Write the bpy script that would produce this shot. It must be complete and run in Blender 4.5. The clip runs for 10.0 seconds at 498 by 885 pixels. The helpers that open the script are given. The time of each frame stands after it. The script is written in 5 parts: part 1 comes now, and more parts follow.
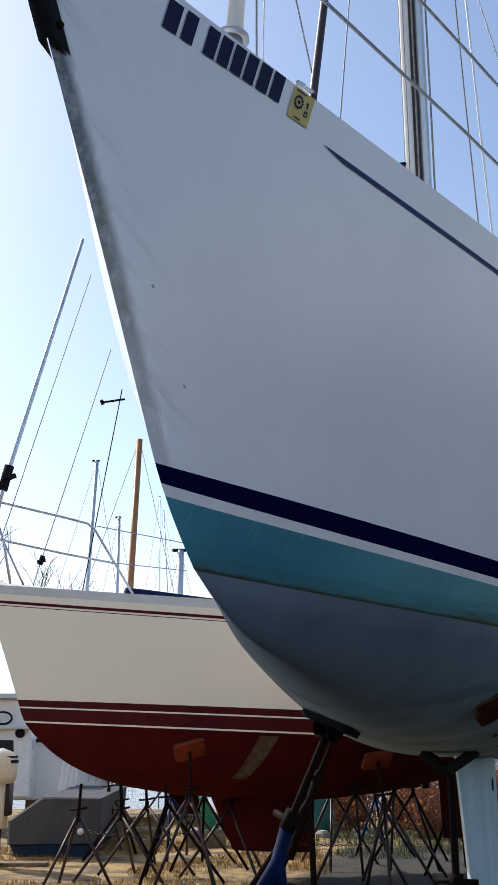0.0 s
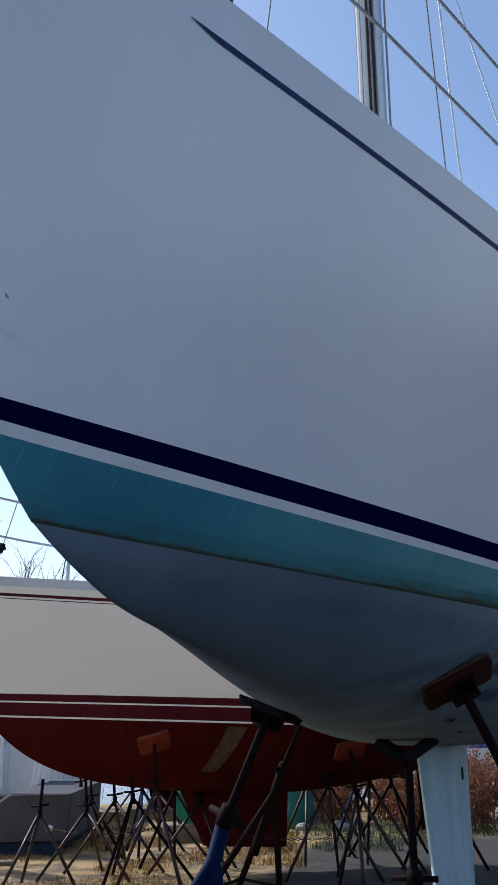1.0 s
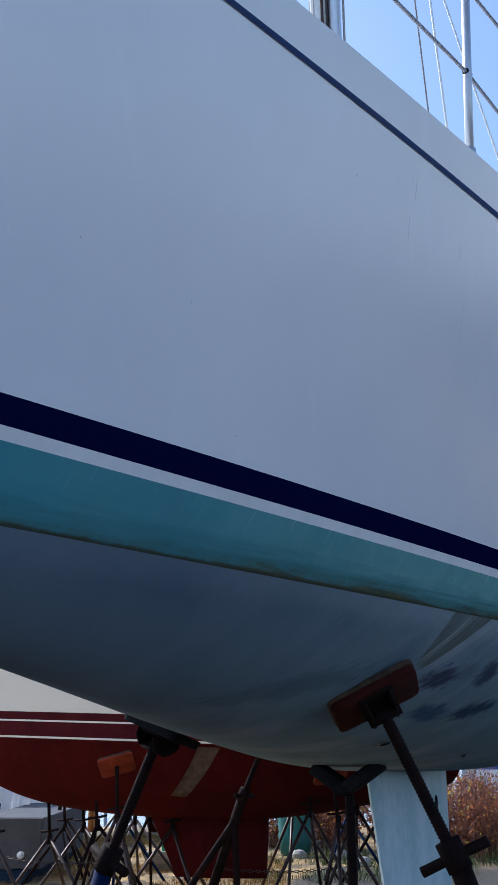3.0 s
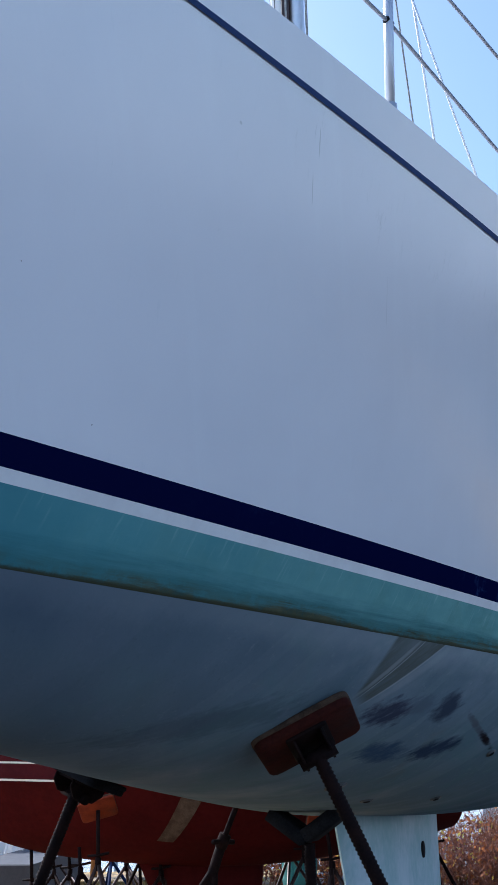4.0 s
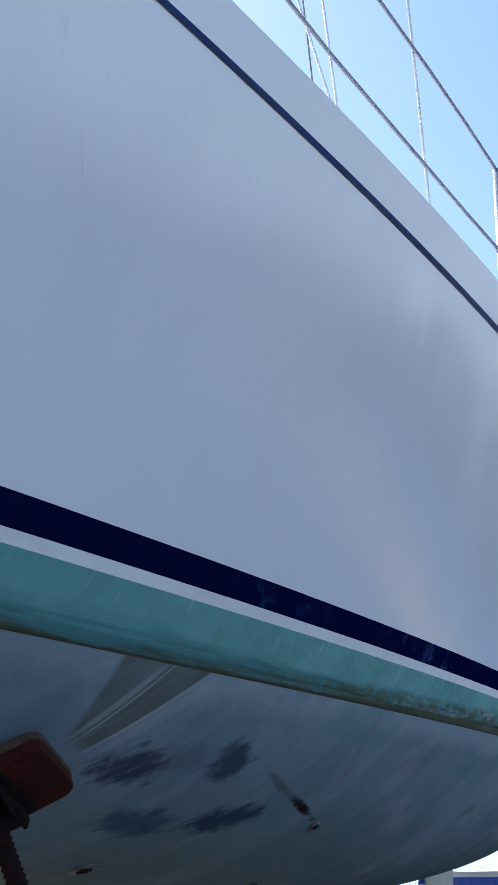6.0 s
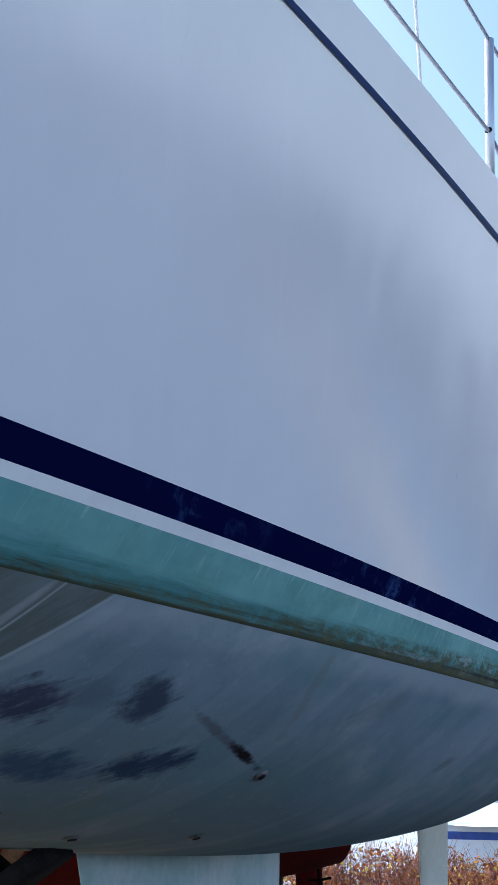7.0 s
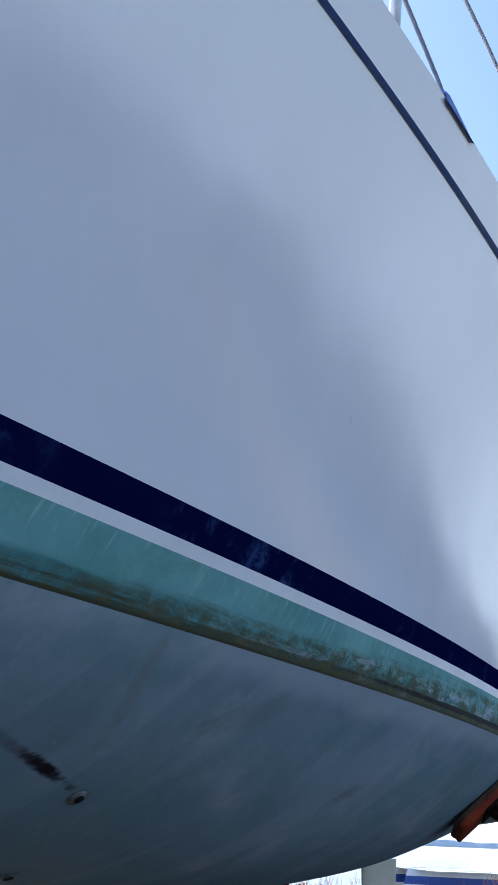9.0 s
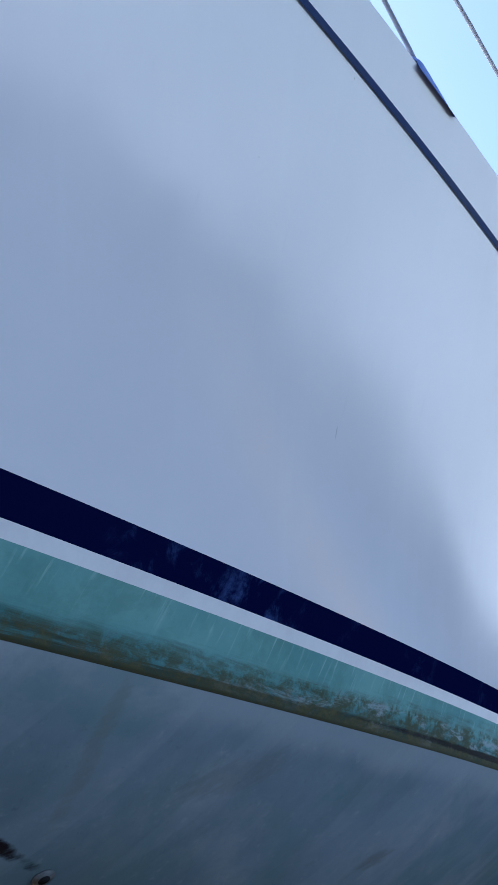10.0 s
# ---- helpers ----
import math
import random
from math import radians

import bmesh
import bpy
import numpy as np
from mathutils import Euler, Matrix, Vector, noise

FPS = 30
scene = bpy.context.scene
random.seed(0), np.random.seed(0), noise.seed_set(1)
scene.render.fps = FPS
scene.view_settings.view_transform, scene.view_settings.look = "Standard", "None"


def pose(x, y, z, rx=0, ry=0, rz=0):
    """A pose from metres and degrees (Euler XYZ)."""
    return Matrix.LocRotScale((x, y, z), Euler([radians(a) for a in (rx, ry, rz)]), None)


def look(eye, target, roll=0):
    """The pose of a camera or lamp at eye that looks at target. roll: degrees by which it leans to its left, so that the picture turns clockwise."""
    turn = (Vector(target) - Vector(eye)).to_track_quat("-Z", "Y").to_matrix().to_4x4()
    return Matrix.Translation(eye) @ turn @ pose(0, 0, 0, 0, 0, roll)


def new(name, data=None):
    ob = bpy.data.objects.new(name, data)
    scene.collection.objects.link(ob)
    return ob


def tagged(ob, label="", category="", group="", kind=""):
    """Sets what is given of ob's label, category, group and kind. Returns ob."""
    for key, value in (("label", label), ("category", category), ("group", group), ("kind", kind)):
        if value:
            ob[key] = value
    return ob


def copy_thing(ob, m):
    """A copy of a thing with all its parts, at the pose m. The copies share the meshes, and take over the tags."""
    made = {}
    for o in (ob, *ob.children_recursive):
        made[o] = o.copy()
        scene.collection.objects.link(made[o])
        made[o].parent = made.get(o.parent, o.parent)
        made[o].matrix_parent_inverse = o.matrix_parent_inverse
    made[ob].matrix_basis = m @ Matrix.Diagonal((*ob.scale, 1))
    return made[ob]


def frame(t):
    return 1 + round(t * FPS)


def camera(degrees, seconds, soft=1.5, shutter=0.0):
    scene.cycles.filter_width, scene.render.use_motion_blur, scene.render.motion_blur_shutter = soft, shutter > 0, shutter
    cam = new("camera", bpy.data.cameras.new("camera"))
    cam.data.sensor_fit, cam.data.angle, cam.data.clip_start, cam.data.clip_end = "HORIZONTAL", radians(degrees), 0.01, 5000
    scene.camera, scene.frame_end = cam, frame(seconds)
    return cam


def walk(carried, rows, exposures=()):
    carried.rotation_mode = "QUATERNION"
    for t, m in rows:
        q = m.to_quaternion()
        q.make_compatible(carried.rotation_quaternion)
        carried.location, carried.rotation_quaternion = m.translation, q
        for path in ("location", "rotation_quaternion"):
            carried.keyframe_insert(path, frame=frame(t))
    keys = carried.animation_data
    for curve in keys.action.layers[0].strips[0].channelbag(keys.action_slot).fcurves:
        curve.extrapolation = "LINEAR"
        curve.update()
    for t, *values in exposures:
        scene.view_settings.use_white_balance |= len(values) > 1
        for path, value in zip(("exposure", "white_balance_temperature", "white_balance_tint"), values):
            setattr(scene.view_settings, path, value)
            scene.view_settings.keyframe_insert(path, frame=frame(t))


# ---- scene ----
# seconds, stops, kelvin, tint
EXPOSURES = [(0.0, 0.38, 6400, 10), (0.5, -0.04, 6100, 10), (1.0, 0.14, 5800, 10), (1.5, 0.52, 5800, 10), (2.0, 0.51, 5550, 10), (2.5, 0.56, 5550, 10), (4.0, 0.9, 5550, 10), (4.5, 1.05, 5800, 10), (5.0, 1.2, 5900, 10), (5.5, 1.34, 5950, 10), (6.0, 1.04, 5700, 10), (7.5, 1.24, 5800, 10), (8.0, 0.98, 5600, 10), (8.5, 0.82, 5550, 10), (9.0, 1.02, 5700, 10), (9.5, 1.2, 5700, 10), (10.0, 1.26, 5600, 10)]
cam = camera(27.09, 10.0)
EYE = 1.55
# seconds, place over the first eye, turn
ROWS = [
    (0.0, 0.0521, -0.0474, -0.0083, 105.337, 0.053, 0.183),
    (0.2, 0.1003, 0.0413, -0.0059, 105.720, 0.490, 0.890),
    (0.5, 0.1727, 0.1743, -0.0023, 104.479, 1.149, -0.162),
    (0.8, 0.2746, 0.3069, -0.0208, 104.330, 0.981, 0.190),
    (1.0, 0.3426, 0.3953, -0.0331, 104.969, 0.869, 0.064),
    (1.2, 0.3854, 0.4810, -0.0311, 103.800, 1.229, 0.028),
    (1.5, 0.4497, 0.6095, -0.0282, 104.061, 1.770, -0.026),
    (1.8, 0.4999, 0.7579, -0.0249, 105.700, 0.731, -1.500),
    (2.0, 0.5333, 0.8568, -0.0227, 106.286, 0.038, -2.727),
    (2.3, 0.6523, 0.9484, -0.0303, 105.780, 0.513, -2.580),
    (2.5, 0.7316, 1.0095, -0.0353, 105.936, 0.330, -1.730),
    (2.7, 0.7897, 1.0880, -0.0325, 105.620, -0.170, 0.350),
    (4.0, 1.1670, 1.6015, -0.0143, 107.929, 1.112, 3.092),
    (4.3, 1.2478, 1.7291, -0.0190, 107.576, 0.505, 3.606),
    (4.5, 1.3016, 1.8141, -0.0222, 108.508, 0.100, 3.948),
    (5.0, 1.4581, 2.0470, -0.0155, 107.389, -1.854, 5.607),
    (5.3, 1.5269, 2.2023, -0.0088, 108.880, -1.000, 4.400),
    (5.5, 1.5727, 2.3059, -0.0044, 109.482, -0.430, 2.787),
    (6.0, 1.6866, 2.4958, -0.0057, 111.427, 0.534, 0.254),
    (6.2, 1.7268, 2.5731, -0.0046, 110.301, 0.296, 0.382),
    (7.3, 1.9481, 2.9985, 0.0017, 108.900, -1.230, 1.084),
    (7.5, 1.9883, 3.0758, 0.0028, 109.729, -1.250, 1.212),
    (7.8, 2.0307, 3.1927, 0.0019, 112.543, -1.500, -2.350),
    (8.0, 2.0589, 3.2707, 0.0013, 112.752, -1.666, -3.460),
    (8.3, 2.0691, 3.3696, -0.0058, 112.257, -1.621, -4.821),
    (8.5, 2.0791, 3.3944, -0.0127, 111.676, -1.768, -3.891),
    (9.0, 2.2028, 3.5444, -0.0068, 110.887, -2.274, -0.395),
    (9.5, 2.2836, 3.6890, 0.0365, 114.187, -1.869, 2.792),
    (9.8, 2.3172, 3.7645, 0.0183, 115.041, -0.820, 3.018),
    (10.0, 2.3396, 3.8148, 0.0061, 114.277, -0.120, 3.168),
]
walk(cam, [(t, pose(x, y, z + EYE, rx, ry, rz)) for t, x, y, z, rx, ry, rz in ROWS], EXPOSURES)

# ---- world and sun ----
SUN = Vector((-0.604, 0.472, 0.643)).normalized()
world = bpy.data.worlds.new("world")
scene.world = world
world.use_nodes = True
wn = world.node_tree
sky = wn.nodes.new("ShaderNodeTexSky")
sky.sky_type, sky.sun_disc = "NISHITA", False
sky.sun_elevation = math.asin(SUN.z)
sky.sun_rotation = math.atan2(SUN.x, SUN.y)
sky.dust_density, sky.air_density, sky.ozone_density = 1.6, 1.0, 1.5
wn.nodes["Background"].inputs["Strength"].default_value = 0.15
# thin wisps of cloud over the whole sky
wc = wn.nodes.new("ShaderNodeTexCoord")
wm = wn.nodes.new("ShaderNodeMapping")
wm.inputs["Scale"].default_value, wm.inputs["Rotation"].default_value = (1.0, 1.4, 2.2), (0.3, 0.2, 0.6)
wt = wn.nodes.new("ShaderNodeTexNoise")
wt.inputs["Scale"].default_value, wt.inputs["Detail"].default_value, wt.inputs["Roughness"].default_value, wt.inputs["Distortion"].default_value = 1.1, 4.0, 0.5, 0.5
wr = wn.nodes.new("ShaderNodeMapRange")
wr.interpolation_type = "SMOOTHSTEP"
for key_, value_ in (("From Min", 0.40), ("From Max", 0.80), ("To Min", 0.0), ("To Max", 0.05)):
    wr.inputs[key_].default_value = value_
wx = wn.nodes.new("ShaderNodeMix")
wx.data_type = "RGBA"
wx.inputs[7].default_value = (6.0, 6.2, 6.6, 1)
wn.links.new(wc.outputs["Generated"], wm.inputs["Vector"])
wn.links.new(wm.outputs["Vector"], wt.inputs["Vector"])
wn.links.new(wt.outputs["Fac"], wr.inputs["Value"])
wn.links.new(wr.outputs["Result"], wx.inputs[0])
wn.links.new(sky.outputs["Color"], wx.inputs[6])
# bright haze and low cloud all round the horizon
wz = wn.nodes.new("ShaderNodeSeparateXYZ")
wv = wn.nodes.new("ShaderNodeMapRange")
wv.interpolation_type = "SMOOTHSTEP"
for key_, value_ in (("From Min", 0.20), ("From Max", 0.0), ("To Min", 0.0), ("To Max", 0.9)):
    wv.inputs[key_].default_value = value_
wp = wn.nodes.new("ShaderNodeTexNoise")
wp.inputs["Scale"].default_value, wp.inputs["Detail"].default_value, wp.inputs["Roughness"].default_value = 7.0, 6.0, 0.6
ws = wn.nodes.new("ShaderNodeMapRange")
for key_, value_ in (("From Min", 0.3), ("From Max", 0.65), ("To Min", 0.55), ("To Max", 1.0)):
    ws.inputs[key_].default_value = value_
wk = wn.nodes.new("ShaderNodeMath")
wk.operation = "MULTIPLY"
wo = wn.nodes.new("ShaderNodeMix")
wo.data_type = "RGBA"
wo.inputs[7].default_value = (6.8, 7.3, 8.0, 1)
wn.links.new(wz.outputs[2], wv.inputs["Value"])
wn.links.new(wc.outputs["Generated"], wp.inputs["Vector"])
wn.links.new(wp.outputs["Fac"], ws.inputs["Value"])
wn.links.new(wv.outputs["Result"], wk.inputs[0])
wn.links.new(ws.outputs["Result"], wk.inputs[1])
wn.links.new(wk.outputs[0], wo.inputs[0])
wn.links.new(wx.outputs[2], wo.inputs[6])
# below the horizon lies dark ground
wg = wn.nodes.new("ShaderNodeMapRange")
wg.interpolation_type = "SMOOTHSTEP"
for key_, value_ in (("From Min", -0.03), ("From Max", 0.0), ("To Min", 0.0), ("To Max", 1.0)):
    wg.inputs[key_].default_value = value_
wh = wn.nodes.new("ShaderNodeMix")
wh.data_type = "RGBA"
wh.inputs[6].default_value = (0.10, 0.09, 0.08, 1)
wn.links.new(wc.outputs["Generated"], wz.inputs[0])
wn.links.new(wz.outputs[2], wg.inputs["Value"])
wn.links.new(wg.outputs["Result"], wh.inputs[0])
wn.links.new(wo.outputs[2], wh.inputs[7])
wn.links.new(wh.outputs[2], wn.nodes["Background"].inputs["Color"])
sun = new("sun", bpy.data.lights.new("sun", "SUN"))
sun.data.energy, sun.data.angle, sun.data.color = 4.2, radians(0.5), (1.0, 0.94, 0.84)
sun.matrix_world = look(SUN * 40, (0, 0, 0))


# ---- materials ----
class Nodes:
    """A small builder of one node material."""

    def __init__(self, name, rough=0.5, metal=0.0):
        self.m = bpy.data.materials.new(name)
        self.m.use_nodes = True
        self.t = self.m.node_tree
        self.b = self.t.nodes["Principled BSDF"]
        self.b.inputs["Roughness"].default_value = rough
        self.b.inputs["Metallic"].default_value = metal

    def node(self, kind, **values):
        n = self.t.nodes.new(kind)
        for k, v in values.items():
            n.inputs[k].default_value = v
        return n

    def link(self, a, b):
        self.t.links.new(a, b)

    def coords(self, uv=False, scale=(1, 1, 1), turn=0.0, shift=(0, 0, 0)):
        c = self.t.nodes.new("ShaderNodeTexCoord")
        mp = self.t.nodes.new("ShaderNodeMapping")
        mp.inputs["Scale"].default_value = scale
        mp.inputs["Rotation"].default_value = (0, 0, turn)
        mp.inputs["Location"].default_value = shift
        self.link(c.outputs["UV" if uv else "Object"], mp.inputs["Vector"])
        return mp.outputs["Vector"]

    def streaks(self, turn, along, across, detail=8.0, rough=0.65):
        """Noise drawn out along one direction of the surface plan."""
        c = self.t.nodes.new("ShaderNodeTexCoord")
        mp = self.t.nodes.new("ShaderNodeMapping")
        mp.vector_type = "TEXTURE"
        mp.inputs["Rotation"].default_value = (0, 0, turn)
        mp.inputs["Scale"].default_value = (along, across, 1)
        self.link(c.outputs["UV"], mp.inputs["Vector"])
        return self.noise(mp.outputs["Vector"], 1.0, detail, rough, 0.3)

    def noise(self, vector, scale, detail=5.0, rough=0.55, distort=0.0):
        n = self.node("ShaderNodeTexNoise", Scale=scale, Detail=detail, Roughness=rough, Distortion=distort)
        self.link(vector, n.inputs["Vector"])
        return n.outputs["Fac"]

    def ramp(self, fac, lo, hi, a=0.0, b=1.0):
        n = self.t.nodes.new("ShaderNodeMapRange")
        n.interpolation_type = "SMOOTHSTEP"
        for k, v in (("From Min", lo), ("From Max", hi), ("To Min", a), ("To Max", b)):
            n.inputs[k].default_value = v
        self.link(fac, n.inputs["Value"])
        return n.outputs["Result"]

    def math(self, op, a, b):
        n = self.t.nodes.new("ShaderNodeMath")
        n.operation = op
        for i, x in enumerate((a, b)):
            if isinstance(x, (int, float)):
                n.inputs[i].default_value = x
            else:
                self.link(x, n.inputs[i])
        return n.outputs[0]

    def uv(self):
        c = self.t.nodes.new("ShaderNodeTexCoord")
        s = self.t.nodes.new("ShaderNodeSeparateXYZ")
        self.link(c.outputs["UV"], s.inputs[0])
        return s.outputs[0], s.outputs[1]

    def mix(self, fac, a, b):
        n = self.t.nodes.new("ShaderNodeMix")
        n.data_type = "RGBA"
        for i, x in ((0, fac), (6, a), (7, b)):
            if isinstance(x, (int, float)):
                n.inputs[i].default_value = x
            elif isinstance(x, tuple):
                n.inputs[i].default_value = (*x, 1)
            else:
                self.link(x, n.inputs[i])
        return n.outputs[2]

    def spot(self, u, v, cu, cv, ru, rv, turn, fray, soft=0.5):
        """A frayed oval stain round (cu, cv)."""
        c, s = math.cos(turn), math.sin(turn)
        du, dv = self.math("SUBTRACT", u, cu), self.math("SUBTRACT", v, cv)
        a = self.math("DIVIDE", self.math("ADD", self.math("MULTIPLY", du, c), self.math("MULTIPLY", dv, s)), ru)
        b = self.math("DIVIDE", self.math("SUBTRACT", self.math("MULTIPLY", dv, c), self.math("MULTIPLY", du, s)), rv)
        d = self.math("ADD", self.math("ADD", self.math("MULTIPLY", a, a), self.math("MULTIPLY", b, b)), fray)
        return self.ramp(d, 1.0 + soft, 1.0 - soft)

    def bump(self, fac, strength, distance=0.01):
        n = self.node("ShaderNodeBump", Strength=strength, Distance=distance)
        self.link(fac, n.inputs["Height"])
        self.link(n.outputs[0], self.b.inputs["Normal"])

    def done(self, colour, rough=None):
        if isinstance(colour, tuple):
            self.b.inputs["Base Color"].default_value = (*colour, 1)
        else:
            self.link(colour, self.b.inputs["Base Color"])
        if rough is not None:
            self.link(rough, self.b.inputs["Roughness"])
        return self.m


def surface(name, a, b, scale, rough=0.5, metal=0.0, bump=0.0, fine=None, stretch=(1, 1, 1), gloss=0.4):
    """Two tones of one surface mixed by a coarse and a fine noise."""
    n = Nodes(name, rough, metal)
    n.b.inputs["Specular IOR Level"].default_value = gloss
    co = n.coords(scale=stretch)
    big, small = n.noise(co, scale), n.noise(co, scale * (fine or 9.0), 8.0, 0.65)
    both_ = n.math("ADD", n.math("MULTIPLY", big, 0.6), n.math("MULTIPLY", small, 0.4))
    if bump:
        n.bump(small, bump, 0.004)
    return n.done(n.mix(n.ramp(both_, 0.35, 0.65), a, b), n.ramp(big, 0.3, 0.7, max(rough - 0.1, 0.05), min(rough + 0.1, 1)))


def hull_paint():
    n = Nodes("pale_blue_grey_gelcoat", 0.1)
    n.b.inputs["Specular IOR Level"].default_value = 0.75
    u, v = n.uv()
    co = n.coords()
    # the laminate shows through as slow waves, with a fine peel over it
    sag = n.noise(n.coords(scale=(1, 1, 0.55)), 2.6, 3.0, 0.5, 0.4)
    peel = n.noise(n.coords(scale=(1, 1, 0.3)), 16.0, 3.0, 0.5, 0.6)
    n.bump(n.math("ADD", sag, n.math("MULTIPLY", peel, 0.07)), 0.5, 0.0042)
    dull = n.math("ADD", n.math("MULTIPLY", n.noise(co, 3.5, 6.0, 0.65), 0.5), n.math("MULTIPLY", n.streaks(1.5, 0.5, 0.05, 6.0, 0.65), 0.5))
    cloud = n.noise(co, 1.3, 4.0)
    wash = n.streaks(1.45, 0.9, 0.10, 6.0, 0.6)
    scuff = n.streaks(1.1, 0.16, 0.02, 8.0, 0.7)
    col = n.mix(n.ramp(cloud, 0.3, 0.7), (0.75, 0.735, 0.77), (0.81, 0.79, 0.82))
    col = n.mix(n.ramp(wash, 0.5, 0.8, 0, 0.22), col, (0.86, 0.87, 0.89))
    col = n.mix(n.ramp(scuff, 0.6, 0.78, 0, 0.22), col, (0.58, 0.60, 0.62))
    col = n.mix(n.math("MULTIPLY", n.ramp(n.noise(co, 55.0, 2.0), 0.80, 0.83), 0.7), col, (0.16, 0.14, 0.12))
    # a few thin scratches with dirt in them
    for cu, cv, ru, rv, turn, k in ((2.375, 1.32, 0.03, 0.0016, 1.25, 0.35), (2.33, 1.23, 0.03, 0.0014, 1.3, 0.3), (2.11, 1.264, 0.004, 0.003, 0.3, 0.3), (2.6, 1.1, 0.05, 0.0012, 1.4, 0.15), (4.35, 0.86, 0.012, 0.002, 1.2, 0.3), (0.14, 0.92, 0.006, 0.0035, 0.3, 0.8), (0.17, 0.74, 0.004, 0.004, 0.0, 0.8)):
        col = n.mix(n.math("MULTIPLY", n.spot(u, v, cu, cv, ru, rv, turn, n.math("MULTIPLY", n.math("SUBTRACT", scuff, 0.5), 2.0)), k), col, (0.20, 0.19, 0.17))
    # grime rubbed into the stem
    fray = n.noise(co, 17.0, 8.0, 0.72)
    edge = n.ramp(n.math("ADD", u, n.math("MULTIPLY", fray, 0.05)), 0.098, 0.058)
    high = n.ramp(v, 0.5, 1.05, 0.35, 1.0)
    col = n.mix(n.math("MULTIPLY", n.math("MULTIPLY", edge, high), n.ramp(fray, 0.3, 0.6, 0.6, 1.0)), col, (0.055, 0.055, 0.052))
    smear = n.streaks(-0.5, 0.25, 0.05, 8.0, 0.7)
    near = n.ramp(u, 0.26, 0.05)
    col = n.mix(n.math("MULTIPLY", n.ramp(smear, 0.50, 0.68), n.math("MULTIPLY", near, 0.28)), col, (0.25, 0.26, 0.27))
    # rubbed marks under the cove stripe, as fenders and lines leave them
    rub = n.streaks(1.15, 0.07, 0.014, 10.0, 0.75)
    for cu, cv, ru, rv, turn, k in ((2.36, 1.33, 0.10, 0.09, 0.2, 0.5), (2.62, 1.27, 0.12, 0.07, 0.1, 0.42), (2.95, 1.26, 0.16, 0.08, 0.0, 0.4), (3.3, 1.22, 0.2, 0.07, 0.0, 0.3), (1.35, 1.36, 0.12, 0.06, 0.0, 0.25)):
        area = n.spot(u, v, cu, cv, ru, rv, turn, n.math("MULTIPLY", n.math("SUBTRACT", scuff, 0.5), 3.0), 0.9)
        col = n.mix(n.math("MULTIPLY", n.math("MULTIPLY", area, n.ramp(rub, 0.54, 0.72)), n.math("MULTIPLY", n.ramp(peel, 0.4, 0.6), k)), col, (0.42, 0.42, 0.42))
    return n.done(col, n.math("ADD", n.ramp(dull, 0.35, 0.68, 0.07, 0.16), n.ramp(u, 3.6, 1.2, 0.0, 0.12)))


def band_white():
    n = Nodes("white_band_paint", 0.35)
    co = n.coords()
    return n.done(n.mix(n.ramp(n.noise(co, 6.0, 8.0, 0.7), 0.35, 0.7), (0.80, 0.785, 0.79), (0.71, 0.69, 0.70)))


def boot_navy():
    n = Nodes("navy_boot_paint", 0.28)
    n.b.inputs["Specular IOR Level"].default_value = 0.0
    u, v = n.uv()
    co = n.coords()
    chalk = n.noise(co, 11.0, 10.0, 0.68, 0.4)
    where = n.ramp(n.noise(n.coords(uv=True, scale=(1, 0, 1)), 0.9, 2.0), 0.42, 0.62)
    amount = n.math("MULTIPLY", n.ramp(chalk, 0.52, 0.72), n.math("MULTIPLY", where, n.ramp(u, 1.6, 3.6, 0.0, 0.8)))
    return n.done(n.mix(amount, (0.003, 0.0045, 0.036), (0.05, 0.085, 0.24)), n.ramp(chalk, 0.3, 0.7, 0.4, 0.6))


